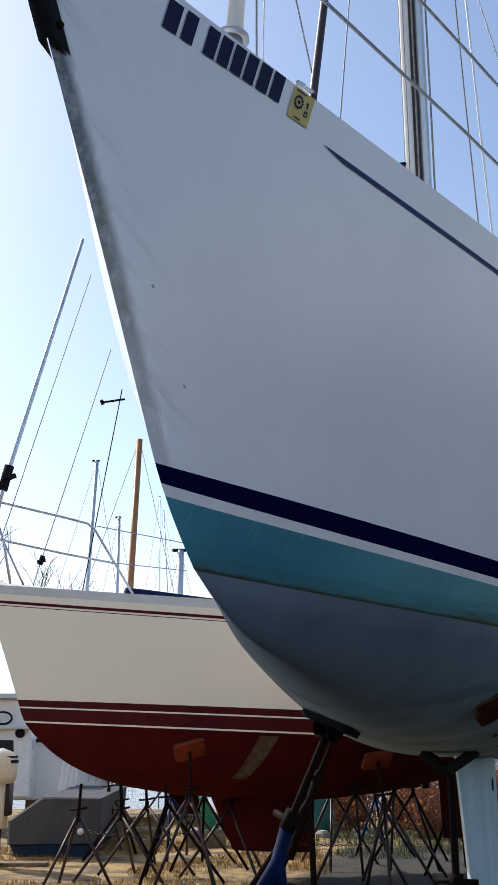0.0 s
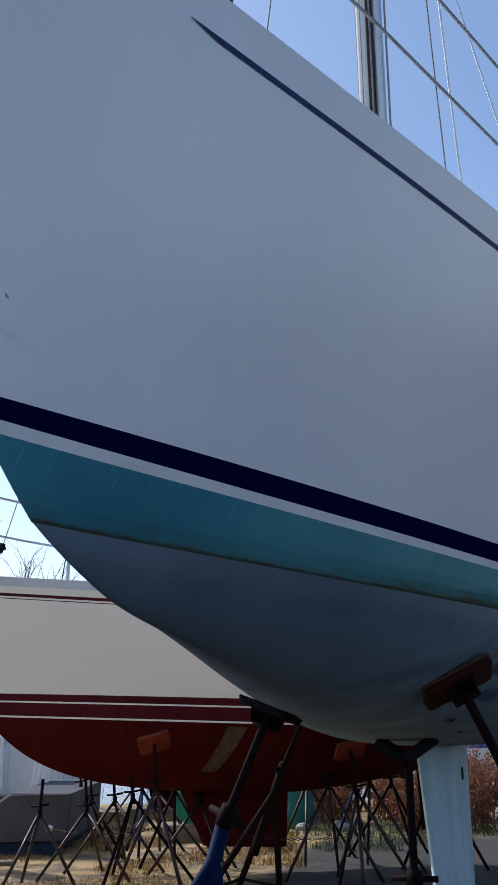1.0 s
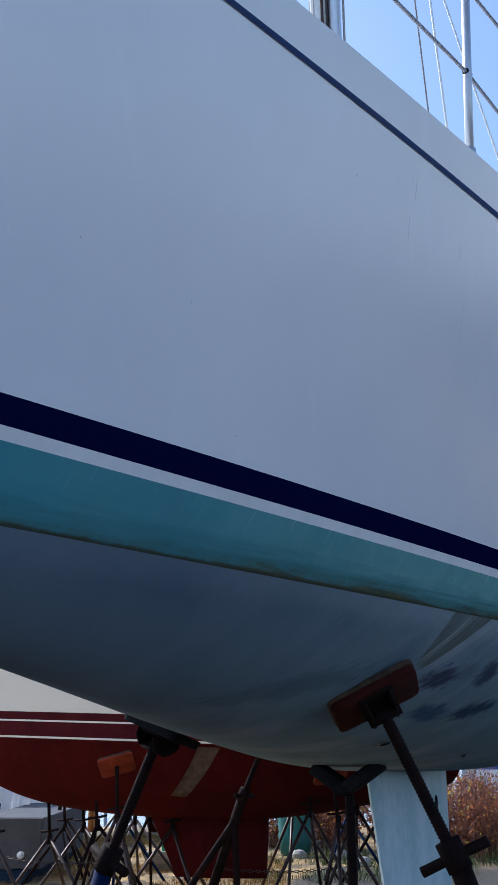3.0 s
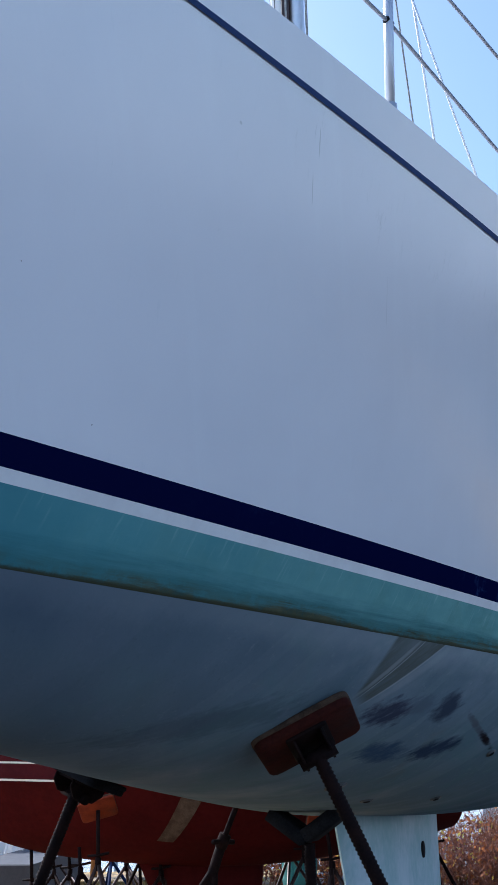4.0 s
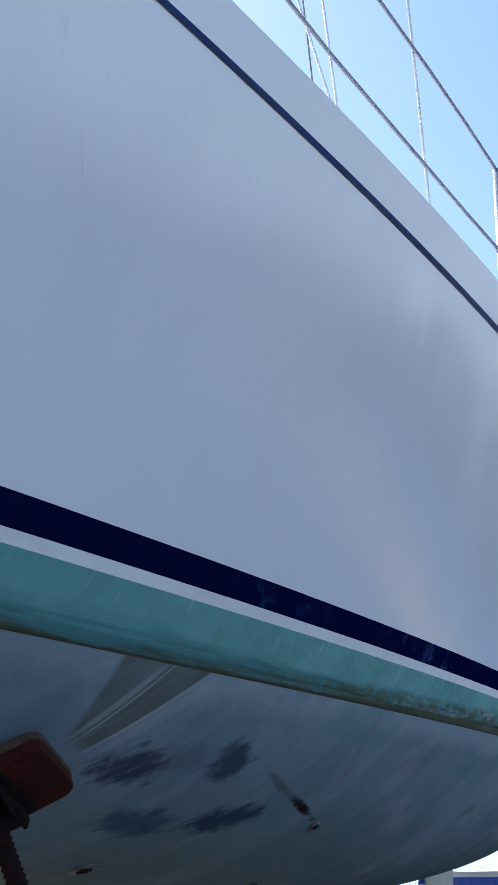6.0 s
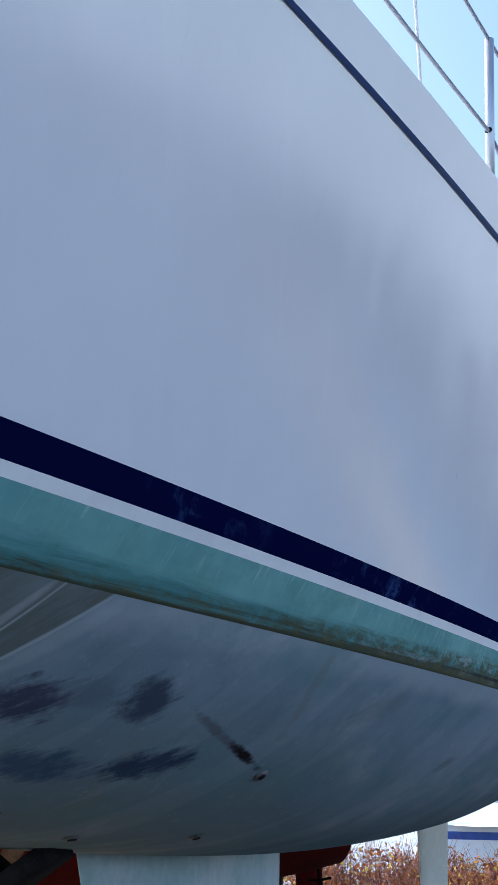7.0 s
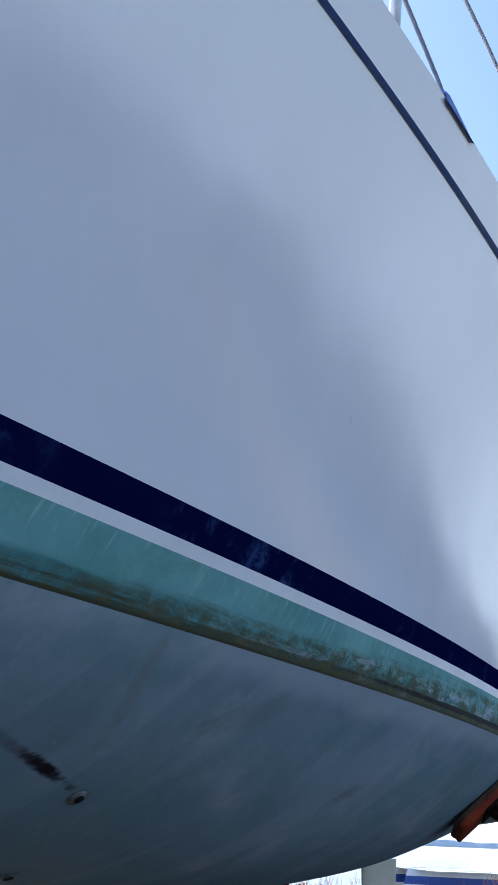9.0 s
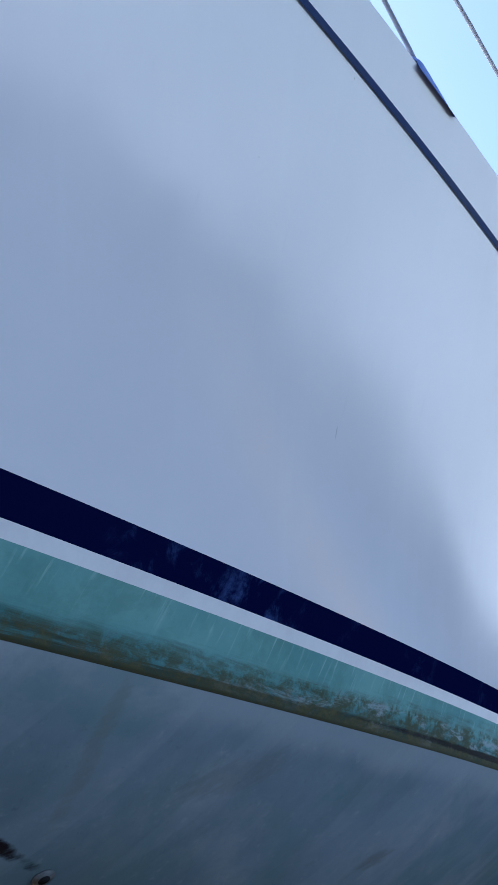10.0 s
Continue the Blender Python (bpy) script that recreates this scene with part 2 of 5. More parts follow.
def band_green():
    n = Nodes("sea_green_antifouling", 0.75)
    n.b.inputs["Specular IOR Level"].default_value = 0.2
    u, v = n.uv()
    co = n.coords()
    fore = n.mix(n.ramp(n.noise(co, 2.1, 5.0), 0.3, 0.7), (0.034, 0.17, 0.235), (0.058, 0.235, 0.30))
    back = n.mix(n.ramp(n.noise(co, 2.6, 8.0, 0.65), 0.3, 0.7), (0.115, 0.28, 0.275), (0.19, 0.38, 0.355))
    col = n.mix(n.ramp(u, 0.4, 3.0), fore, back)
    col = n.mix(n.math("MULTIPLY", n.ramp(n.noise(co, 5.5, 9.0, 0.7, 0.4), 0.48, 0.66), n.ramp(u, 1.5, 3.5, 0.15, 0.5)), col, (0.105, 0.235, 0.20))
    # pale runs down from the white band
    drip = n.streaks(1.59, 0.9, 0.014, 5.0, 0.55)
    col = n.mix(n.math("MULTIPLY", n.ramp(drip, 0.55, 0.74), n.math("MULTIPLY", n.ramp(u, 1.5, 3.5, 0.3, 1.0), n.ramp(v, 0.6, 0.02, 0.0, 0.75))), col, (0.36, 0.52, 0.50))
    slime = n.streaks(0.05, 0.5, 0.22, 10.0, 0.72)
    grit = n.noise(n.coords(scale=(1, 1, 1.5)), 17.0, 12.0, 0.78, 0.3)
    wave = n.noise(n.coords(uv=True, scale=(1, 0, 1)), 0.75, 4.0, 0.6)
    rise = n.math("ADD", v, n.math("ADD", n.math("MULTIPLY", n.math("SUBTRACT", slime, 0.5), 0.8), n.math("MULTIPLY", n.math("SUBTRACT", wave, 0.5), 0.55)))
    low = n.ramp(rise, 0.42, 0.85)
    col = n.mix(n.math("MULTIPLY", low, n.ramp(u, 0.2, 3.0, 0.35, 0.78)), col, (0.035, 0.13, 0.145))
    reach = n.math("SUBTRACT", rise, n.ramp(u, 2.6, 6.2, 0.62, -0.12))
    moss = n.math("MULTIPLY", n.ramp(reach, 0.05, 0.4), n.ramp(grit, 0.39, 0.55))
    col = n.mix(n.math("MULTIPLY", moss, n.ramp(u, 1.5, 4.5, 0.5, 0.9)), col, (0.065, 0.075, 0.036))
    bare = n.math("MULTIPLY", n.ramp(reach, 0.15, 0.5), n.ramp(n.noise(n.coords(scale=(0.7, 0.7, 2.4)), 9.0, 11.0, 0.78, 0.4), 0.50, 0.62))
    col = n.mix(n.math("MULTIPLY", bare, n.ramp(u, 3.2, 4.8, 0.0, 0.75)), col, (0.33, 0.40, 0.42))
    scum = n.ramp(n.math("ADD", rise, n.ramp(u, 0.0, 6.0, -0.10, 0.16)), 0.84, 0.97)
    col = n.mix(n.math("MULTIPLY", scum, n.ramp(u, 0.0, 3.5, 0.5, 0.85)), col, n.mix(n.ramp(grit, 0.4, 0.65), (0.035, 0.037, 0.015), (0.095, 0.085, 0.034)))
    rim = n.ramp(n.math("ADD", v, n.math("MULTIPLY", grit, 0.10)), 0.97, 1.03, 0.0, 0.85)
    col = n.mix(rim, col, (0.035, 0.034, 0.014))
    crack = n.spot(u, v, 5.9, 0.79, 1.3, 0.075, 0.0, n.math("MULTIPLY", n.math("SUBTRACT", grit, 0.5), 2.2))
    col = n.mix(crack, col, (0.006, 0.005, 0.004))
    n.bump(grit, 0.3, 0.004)
    return n.done(col, n.ramp(slime, 0.3, 0.7, 0.65, 0.88))


def bottom_paint():
    n = Nodes("worn_blue_grey_antifouling", 0.85)
    n.b.inputs["Specular IOR Level"].default_value = 0.02
    u, v = n.uv()
    co = n.coords()
    big, mid, fine = n.noise(co, 0.9, 4.0, 0.6, 0.3), n.noise(co, 4.5, 9.0, 0.68), n.noise(co, 70.0, 6.0, 0.7)
    dark = n.mix(n.ramp(big, 0.32, 0.68), (0.088, 0.127, 0.182), (0.122, 0.165, 0.222))
    dark = n.mix(n.ramp(mid, 0.48, 0.75, 0, 0.4), dark, (0.16, 0.195, 0.24))
    pale = n.mix(n.ramp(big, 0.32, 0.68), (0.145, 0.205, 0.255), (0.225, 0.285, 0.345))
    pale = n.mix(n.ramp(mid, 0.42, 0.72, 0, 0.55), pale, (0.145, 0.20, 0.225))
    pale = n.mix(n.ramp(n.noise(co, 2.0, 7.0, 0.62), 0.5, 0.72, 0, 0.6), pale, (0.34, 0.375, 0.42))
    pale = n.mix(n.ramp(n.noise(co, 1.5, 6.0, 0.6, 0.6), 0.54, 0.76, 0, 0.6), pale, (0.16, 0.235, 0.225))
    worn = n.ramp(n.math("ADD", u, n.math("MULTIPLY", n.math("SUBTRACT", big, 0.5), 1.2)), 1.2, 3.3)
    col = n.mix(worn, dark, pale)
    scrub = n.streaks(0.95, 0.35, 0.07, 9.0, 0.7)
    col = n.mix(n.math("MULTIPLY", worn, n.ramp(scrub, 0.52, 0.74, 0, 0.08)), col, (0.40, 0.44, 0.48))
    col = n.mix(n.math("MULTIPLY", worn, n.ramp(n.streaks(1.15, 0.5, 0.09, 8.0, 0.7), 0.54, 0.76, 0, 0.08)), col, (0.13, 0.19, 0.195))
    col = n.mix(n.math("MULTIPLY", worn, n.ramp(n.noise(co, 3.1, 9.0, 0.72), 0.58, 0.72, 0, 0.28)), col, (0.19, 0.17, 0.13))
    col = n.mix(n.ramp(fine, 0.56, 0.78, 0, 0.35), col, (0.06, 0.085, 0.105))
    col = n.mix(n.math("MULTIPLY", worn, n.ramp(n.noise(co, 30.0, 9.0, 0.75), 0.55, 0.75, 0, 0.4)), col, (0.42, 0.45, 0.48))
    # overlapping roller strips
    strip = n.streaks(1.25, 1.6, 0.20, 1.0, 0.4)
    col = n.mix(n.math("MULTIPLY", worn, n.ramp(strip, 0.50, 0.525, 0, 0.12)), col, (0.38, 0.44, 0.50))
    strip = n.streaks(1.05, 1.2, 0.13, 1.0, 0.4)
    col = n.mix(n.math("MULTIPLY", worn, n.ramp(strip, 0.56, 0.58, 0, 0.1)), col, (0.12, 0.20, 0.21))
    # a chalky strip along the waterline, and teal rests of an older coat
    c = n.t.nodes.new("ShaderNodeTexCoord")
    sp_ = n.t.nodes.new("ShaderNodeSeparateXYZ")
    n.link(c.outputs["Object"], sp_.inputs[0])
    under = n.math("ADD", sp_.outputs[2], n.math("MULTIPLY", n.math("SUBTRACT", mid, 0.5), 0.10))
    col = n.mix(n.math("MULTIPLY", n.ramp(under, 1.83, 1.89), n.ramp(u, 1.5, 3.6, 0.12, 0.55)), col, (0.40, 0.45, 0.50))
    teal = n.noise(n.coords(scale=(1, 1, 1.6), shift=(3, 1, 0)), 2.4, 8.0, 0.66, 0.5)
    col = n.mix(n.math("MULTIPLY", worn, n.ramp(teal, 0.48, 0.66, 0, 0.42)), col, (0.13, 0.235, 0.25))
    fray = n.math("MULTIPLY", n.math("SUBTRACT", n.noise(co, 11.0, 10.0, 0.72), 0.5), 4.5)
    hatch = n.streaks(0.75, 0.14, 0.018, 8.0, 0.7)
    scrape = n.math("MULTIPLY", n.math("SUBTRACT", hatch, 0.5), 4.0)
    loose = n.math("ADD", fray, scrape)
    # rubbed fan of olive primer that runs from the waterline to the stand's pad
    rag = n.math("MULTIPLY", fray, 0.002)
    left_ = n.math("SUBTRACT", n.math("ADD", u, rag), n.math("MULTIPLY", n.math("SUBTRACT", 0.75, v), 0.29))
    right_ = n.math("ADD", n.math("ADD", u, rag), n.math("MULTIPLY", n.math("SUBTRACT", 0.825, v), 0.73))
    fan = n.math("MULTIPLY", n.math("MULTIPLY", n.ramp(left_, 2.775, 2.800), n.ramp(right_, 3.066, 3.052)), n.ramp(n.math("ADD", v, rag), 0.585, 0.63))
    col = n.mix(n.math("MULTIPLY", fan, n.ramp(scrub, 0.35, 0.65, 0.9, 0.55)), col, (0.105, 0.115, 0.10))
    for cu, cv, ru, rv, turn, k in ((2.875, 0.70, 0.10, 0.010, 1.12, 0.4), (2.90, 0.71, 0.11, 0.003, 1.12, 0.5), (2.985, 0.72, 0.14, 0.004, 0.94, 0.5), (3.03, 0.74, 0.12, 0.018, 0.9, 0.25)):
        col = n.mix(n.math("MULTIPLY", n.spot(u, v, cu, cv, ru, rv, turn, n.math("MULTIPLY", loose, 0.35), 0.9), k), col, (0.46, 0.49, 0.51))
    for cu, cv, ru, rv, turn, k, tone in (
        (3.08, 0.635, 0.10, 0.045, 0.3, 0.85, (0.03, 0.03, 0.065)),
        (3.39, 0.755, 0.075, 0.042, 0.35, 0.85, (0.035, 0.045, 0.08)),
        (3.32, 0.545, 0.14, 0.045, 0.25, 0.8, (0.035, 0.07, 0.14)),
        (3.62, 0.66, 0.12, 0.045, 0.45, 0.9, (0.025, 0.04, 0.085)),
        (3.20, 0.70, 0.10, 0.03, 0.3, 0.35, (0.07, 0.07, 0.12)),
        (2.35, 0.33, 0.3, 0.05, 0.6, 0.35, (0.04, 0.06, 0.09)),
        (3.74, 0.79, 0.14, 0.010, -0.02, 0.6, (0.09, 0.075, 0.10)),
        (3.91, 0.787, 0.09, 0.011, -0.03, 1.0, (0.02, 0.014, 0.018)),
        (3.92, 0.94, 0.02, 0.09, 0.5, 0.28, (0.16, 0.15, 0.12)),
        (5.09, 1.10, 0.06, 0.02, 0.5, 0.4, (0.13, 0.10, 0.08)),
        (4.3, 1.05, 0.12, 0.03, 0.5, 0.35, (0.14, 0.15, 0.15)),
    ):
        col = n.mix(n.math("MULTIPLY", n.spot(u, v, cu, cv, ru, rv, turn, loose, 0.95), k), col, tone)
    n.bump(n.math("ADD", n.math("MULTIPLY", fine, 0.6), mid), 0.3, 0.004)
    return n.done(col, n.ramp(big, 0.3, 0.7, 0.78, 0.92))


def ground_dirt():
    n = Nodes("dry_grass_and_gravel", 0.95)
    co = n.coords()
    big, mid, fine = n.noise(co, 0.35, 4.0), n.noise(co, 2.2, 8.0, 0.7), n.noise(co, 28.0, 8.0, 0.75)
    col = n.mix(n.ramp(fine, 0.3, 0.7), (0.075, 0.055, 0.035), (0.18, 0.13, 0.08))
    col = n.mix(n.ramp(mid, 0.40, 0.58, 0, 0.9), col, (0.42, 0.28, 0.11))
    col = n.mix(n.ramp(big, 0.52, 0.66, 0, 0.6), col, (0.20, 0.17, 0.14))
    col = n.mix(n.ramp(n.noise(co, 90.0, 4.0), 0.64, 0.72, 0, 0.4), col, (0.4, 0.36, 0.3))
    # dark soil before the grass, with the boats' shade painted into its colour
    c = n.t.nodes.new("ShaderNodeTexCoord")
    sp_ = n.t.nodes.new("ShaderNodeSeparateXYZ")
    n.link(c.outputs["Object"], sp_.inputs[0])
    # the painted shade reaches further back on the right
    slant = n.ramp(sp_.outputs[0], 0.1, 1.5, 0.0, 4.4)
    painted_shade = n.ramp(n.math("SUBTRACT", n.math("ADD", sp_.outputs[1], n.math("MULTIPLY", mid, 1.4)), slant), 11.6, 10.6)
    # left pale here, out of view, to bounce sunlight onto the cream boat
    bounce_patch = n.math("MULTIPLY", n.math("MULTIPLY", n.ramp(sp_.outputs[1], 5.0, 6.2), n.ramp(sp_.outputs[1], 11.0, 10.0)), n.ramp(sp_.outputs[0], 1.5, 0.6))
    painted_shade = n.math("MULTIPLY", painted_shade, n.math("SUBTRACT", 1.0, bounce_patch))
    col = n.mix(n.math("MULTIPLY", painted_shade, 0.95), col, n.mix(n.ramp(fine, 0.3, 0.7), (0.014, 0.014, 0.014), (0.042, 0.041, 0.039)))
    n.bump(n.math("ADD", fine, mid), 0.8, 0.03)
    return n.done(col)


WHITE_PAINT = hull_paint()
BAND = band_white()
NAVY = boot_navy()
GREEN = band_green()
BOTTOM = bottom_paint()
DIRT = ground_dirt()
COVE = surface("navy_cove_stripe", (0.018, 0.038, 0.12), (0.030, 0.055, 0.155), 5.0, 0.5, gloss=0.1)
DECK = surface("white_deck", (0.62, 0.63, 0.64), (0.7, 0.7, 0.7), 3.0, 0.5)
KEELP = surface("pale_green_primer_keel", (0.30, 0.44, 0.47), (0.50, 0.57, 0.61), 2.6, 0.75, bump=0.2, stretch=(1, 1, 0.75))
RUDP = surface("cream_rudder_paint", (0.50, 0.48, 0.40), (0.60, 0.57, 0.48), 3.0, 0.7)
FITTING = surface("tarnished_bronze", (0.05, 0.055, 0.06), (0.16, 0.165, 0.17), 40.0, 0.5, 0.3)
STEEL = surface("stainless_steel", (0.50, 0.51, 0.54), (0.56, 0.57, 0.60), 3.0, 0.42, 0.7)
WIRE = surface("grey_coated_wire", (0.27, 0.28, 0.32), (0.29, 0.30, 0.335), 0.4, 0.6, fine=1.5, gloss=0.2)
BRIGHTW = surface("bright_bare_wire", (0.72, 0.73, 0.74), (0.80, 0.80, 0.80), 0.5, 0.4, 0.2, fine=2.0)
ALU = surface("anodised_aluminium", (0.52, 0.55, 0.60), (0.62, 0.64, 0.68), 4.0, 0.4, 0.5)
SAILW = surface("white_sailcloth", (0.80, 0.79, 0.77), (0.88, 0.87, 0.85), 7.0, 0.8, bump=0.3)
DARKTRACK = surface("dark_brown_track", (0.022, 0.011, 0.012), (0.05, 0.024, 0.02), 20.0, 0.5)
ROPE = surface("speckled_rope", (0.10, 0.09, 0.09), (0.5, 0.48, 0.45), 90.0, 0.9)
BLACKM = surface("black_fitting", (0.008, 0.008, 0.010), (0.02, 0.02, 0.023), 14.0, 0.8, gloss=0.03)
INK = surface("navy_vinyl", (0.010, 0.014, 0.05), (0.018, 0.022, 0.065), 20.0, 0.6, gloss=0.1)
YELLOW = surface("faded_yellow_vinyl", (0.52, 0.40, 0.10), (0.62, 0.50, 0.17), 25.0, 0.5)
RUST = surface("rusty_dark_steel", (0.006, 0.004, 0.0045), (0.018, 0.009, 0.008), 14.0, 0.8, 0.0, 0.4, gloss=0.05)
RUSTL = surface("worn_rusty_steel", (0.022, 0.013, 0.011), (0.065, 0.036, 0.03), 12.0, 0.45, 0.4, 0.3)
BLUEST = surface("blue_painted_steel", (0.0015, 0.008, 0.036), (0.003, 0.014, 0.06), 9.0, 0.7, 0.0, 0.2, gloss=0.08)
PADRED = surface("oxide_red_plywood", (0.026, 0.006, 0.0045), (0.06, 0.0125, 0.008), 9.0, 0.85, 0.0, 0.4, gloss=0.08)
CHANNEL = surface("oxide_primed_steel", (0.030, 0.010, 0.010), (0.060, 0.020, 0.018), 9.0, 0.7, 0.0, 0.3, gloss=0.15)
PADEDGE = surface("weathered_plywood_edge", (0.03, 0.018, 0.012), (0.095, 0.058, 0.038), 30.0, 0.85, 0.0, 0.5, gloss=0.15)
PADORANGE = surface("orange_plywood", (0.15, 0.021, 0.008), (0.27, 0.043, 0.014), 9.0, 0.7, 0.0, 0.3, gloss=0.15)
CREAM = surface("cream_gelcoat", (0.90, 0.82, 0.67), (0.91, 0.83, 0.685), 0.6, 0.35, fine=20.0, gloss=0.3)
CREAMDK = surface("grey_deck_edge", (0.55, 0.56, 0.57), (0.64, 0.64, 0.64), 3.0, 0.45)
MAROON = surface("maroon_stripe", (0.06, 0.005, 0.009), (0.085, 0.009, 0.012), 6.0, 0.5, gloss=0.1)
REDBOT = surface("brick_red_antifouling", (0.052, 0.0045, 0.0045), (0.082, 0.008, 0.007), 2.5, 0.85, bump=0.15, gloss=0.05)
PATCH = surface("sanded_grey_patch", (0.075, 0.04, 0.026), (0.16, 0.105, 0.07), 12.0, 0.85, gloss=0.1)
CANVASN = surface("navy_canvas", (0.005, 0.010, 0.04), (0.010, 0.018, 0.07), 18.0, 0.85, bump=0.4, gloss=0.15)
VARNISH = surface("varnished_wood", (0.28, 0.12, 0.04), (0.40, 0.19, 0.07), 8.0, 0.35, stretch=(4, 4, 0.4))
GREYHULL = surface("grey_primed_hull", (0.06, 0.06, 0.07), (0.085, 0.085, 0.095), 4.0, 0.7, gloss=0.15)
BLUEHULL = surface("dull_blue_antifouling", (0.012, 0.022, 0.045), (0.02, 0.04, 0.075), 5.0, 0.8, gloss=0.15)
WHITEG = surface("white_gelcoat", (0.74, 0.75, 0.76), (0.82, 0.82, 0.82), 2.5, 0.35)
TEAL = surface("teal_antifouling", (0.012, 0.085, 0.085), (0.02, 0.13, 0.115), 4.0, 0.7)
TARP = surface("green_paint", (0.015, 0.17, 0.10), (0.03, 0.24, 0.14), 6.0, 0.7)
COWL = surface("cream_cowling", (0.62, 0.55, 0.44), (0.70, 0.63, 0.52), 8.0, 0.4)
REDP = surface("bright_red_paint", (0.5, 0.03, 0.02), (0.6, 0.05, 0.03), 8.0, 0.5)
YBLUE = surface("royal_blue_stripe", (0.02, 0.06, 0.28), (0.03, 0.09, 0.36), 5.0, 0.4)
WOODBLK = surface("grey_timber", (0.12, 0.095, 0.07), (0.24, 0.19, 0.14), 7.0, 0.9, bump=0.5, stretch=(1, 6, 6))
TWIG = surface("dry_red_brown_twig", (0.10, 0.035, 0.028), (0.27, 0.11, 0.07), 30.0, 0.85)
STRAW = surface("straw_grass", (0.20, 0.12, 0.036), (0.40, 0.25, 0.085), 14.0, 0.9, gloss=0.1)
MOSSY = surface("green_weeds", (0.04, 0.065, 0.015), (0.09, 0.11, 0.03), 14.0, 0.9)
ROCK = surface("grey_rock", (0.22, 0.21, 0.20), (0.42, 0.40, 0.37), 5.0, 0.9, bump=0.6)
BARK = surface("bare_grey_bark", (0.10, 0.085, 0.075), (0.18, 0.155, 0.135), 18.0, 0.9)
SHORE = surface("hazy_far_shore", (0.62, 0.66, 0.70), (0.70, 0.73, 0.76), 0.02, 0.95)
WOODS = surface("bare_winter_woods", (0.035, 0.03, 0.026), (0.085, 0.07, 0.055), 0.5, 0.95, gloss=0.1)


def leaf_mat():
    n = Nodes("rust_orange_leaves", 0.8)
    g_ = n.t.nodes.new("ShaderNodeNewGeometry")
    col = n.mix(n.ramp(g_.outputs["Random Per Island"], 0.0, 0.75), (0.10, 0.03, 0.018), (0.34, 0.12, 0.04))
    col = n.mix(n.ramp(g_.outputs["Random Per Island"], 0.82, 0.9), col, (0.40, 0.30, 0.06))
    n.done(col)
    tr_ = n.t.nodes.new("ShaderNodeBsdfTranslucent")
    mx_ = n.t.nodes.new("ShaderNodeMixShader")
    mx_.inputs[0].default_value = 0.5
    n.link(col, tr_.inputs["Color"])
    n.link(n.b.outputs[0], mx_.inputs[1])
    n.link(tr_.outputs[0], mx_.inputs[2])
    n.link(mx_.outputs[0], n.t.nodes["Material Output"].inputs["Surface"])
    return n.m


def glass_mat(name, tint, rough=0.05):
    n = Nodes(name, rough)
    n.b.inputs["Specular IOR Level"].default_value = 0.7
    return n.done(tint)


def water_mat():
    n = Nodes("harbour_water", 0.12)
    co = n.coords(scale=(1, 0.35, 1))
    n.bump(n.noise(co, 0.8, 8.0, 0.7), 0.6, 0.3)
    return n.done((0.02, 0.05, 0.08))


LEAF = leaf_mat()
GLASS = glass_mat("dark_window_glass", (0.015, 0.02, 0.025))
WATER = water_mat()


# ---- helpers of this scene ----
def part(name, shape, material, parent=None, label="", smooth=True, uv=None):
    verts, faces = shape
    me = bpy.data.meshes.new(name)
    me.from_pydata([tuple(v) for v in verts], [], faces)
    me.materials.append(material)
    if smooth:
        me.polygons.foreach_set("use_smooth", [True] * len(me.polygons))
    if uv:
        layer = me.uv_layers.new(name="plan")
        flat = []
        for loop in me.loops:
            flat += uv[loop.vertex_index]
        layer.data.foreach_set("uv", flat)
    ob = new(name, me)
    ob.parent = parent
    return tagged(ob, label) if label else ob


def thing(name, label, category, group=""):
    return tagged(new(name), label, category, group)


def grid(rows):
    """Vertices and faces of a sheet through rows of points."""
    n = len(rows[0])
    verts = [p for r in rows for p in r]
    faces = [(i * n + j, i * n + j + 1, (i + 1) * n + j + 1, (i + 1) * n + j) for i in range(len(rows) - 1) for j in range(n - 1)]
    return verts, faces


def joined(*shapes):
    verts, faces = [], []
    for v, f in shapes:
        k = len(verts)
        verts += list(v)
        faces += [tuple(i + k for i in q) for q in f]
    return verts, faces


def tube(points, radius, sides=8, taper=1.0):
    """A round bar along points, with closed ends."""
    pts = [Vector(p) for p in points]
    verts, faces = [], []
    n = len(pts)
    for i, p in enumerate(pts):
        d = (pts[min(i + 1, n - 1)] - pts[max(i - 1, 0)]).normalized()
        a = d.cross(Vector((0.31, 0.17, 0.94)))
        if a.length < 0.05:
            a = d.cross(Vector((1, 0, 0)))
        a.normalize()
        b = d.cross(a)
        r = radius * (1 + (taper - 1) * i / max(n - 1, 1))
        for k in range(sides):
            w = 2 * math.pi * k / sides
            verts.append(p + a * (r * math.cos(w)) + b * (r * math.sin(w)))
    for i in range(n - 1):
        for k in range(sides):
            k2 = (k + 1) % sides
            faces.append((i * sides + k, i * sides + k2, (i + 1) * sides + k2, (i + 1) * sides + k))
    faces.append(tuple(reversed(range(sides))))
    faces.append(tuple((n - 1) * sides + k for k in range(sides)))
    return verts, faces


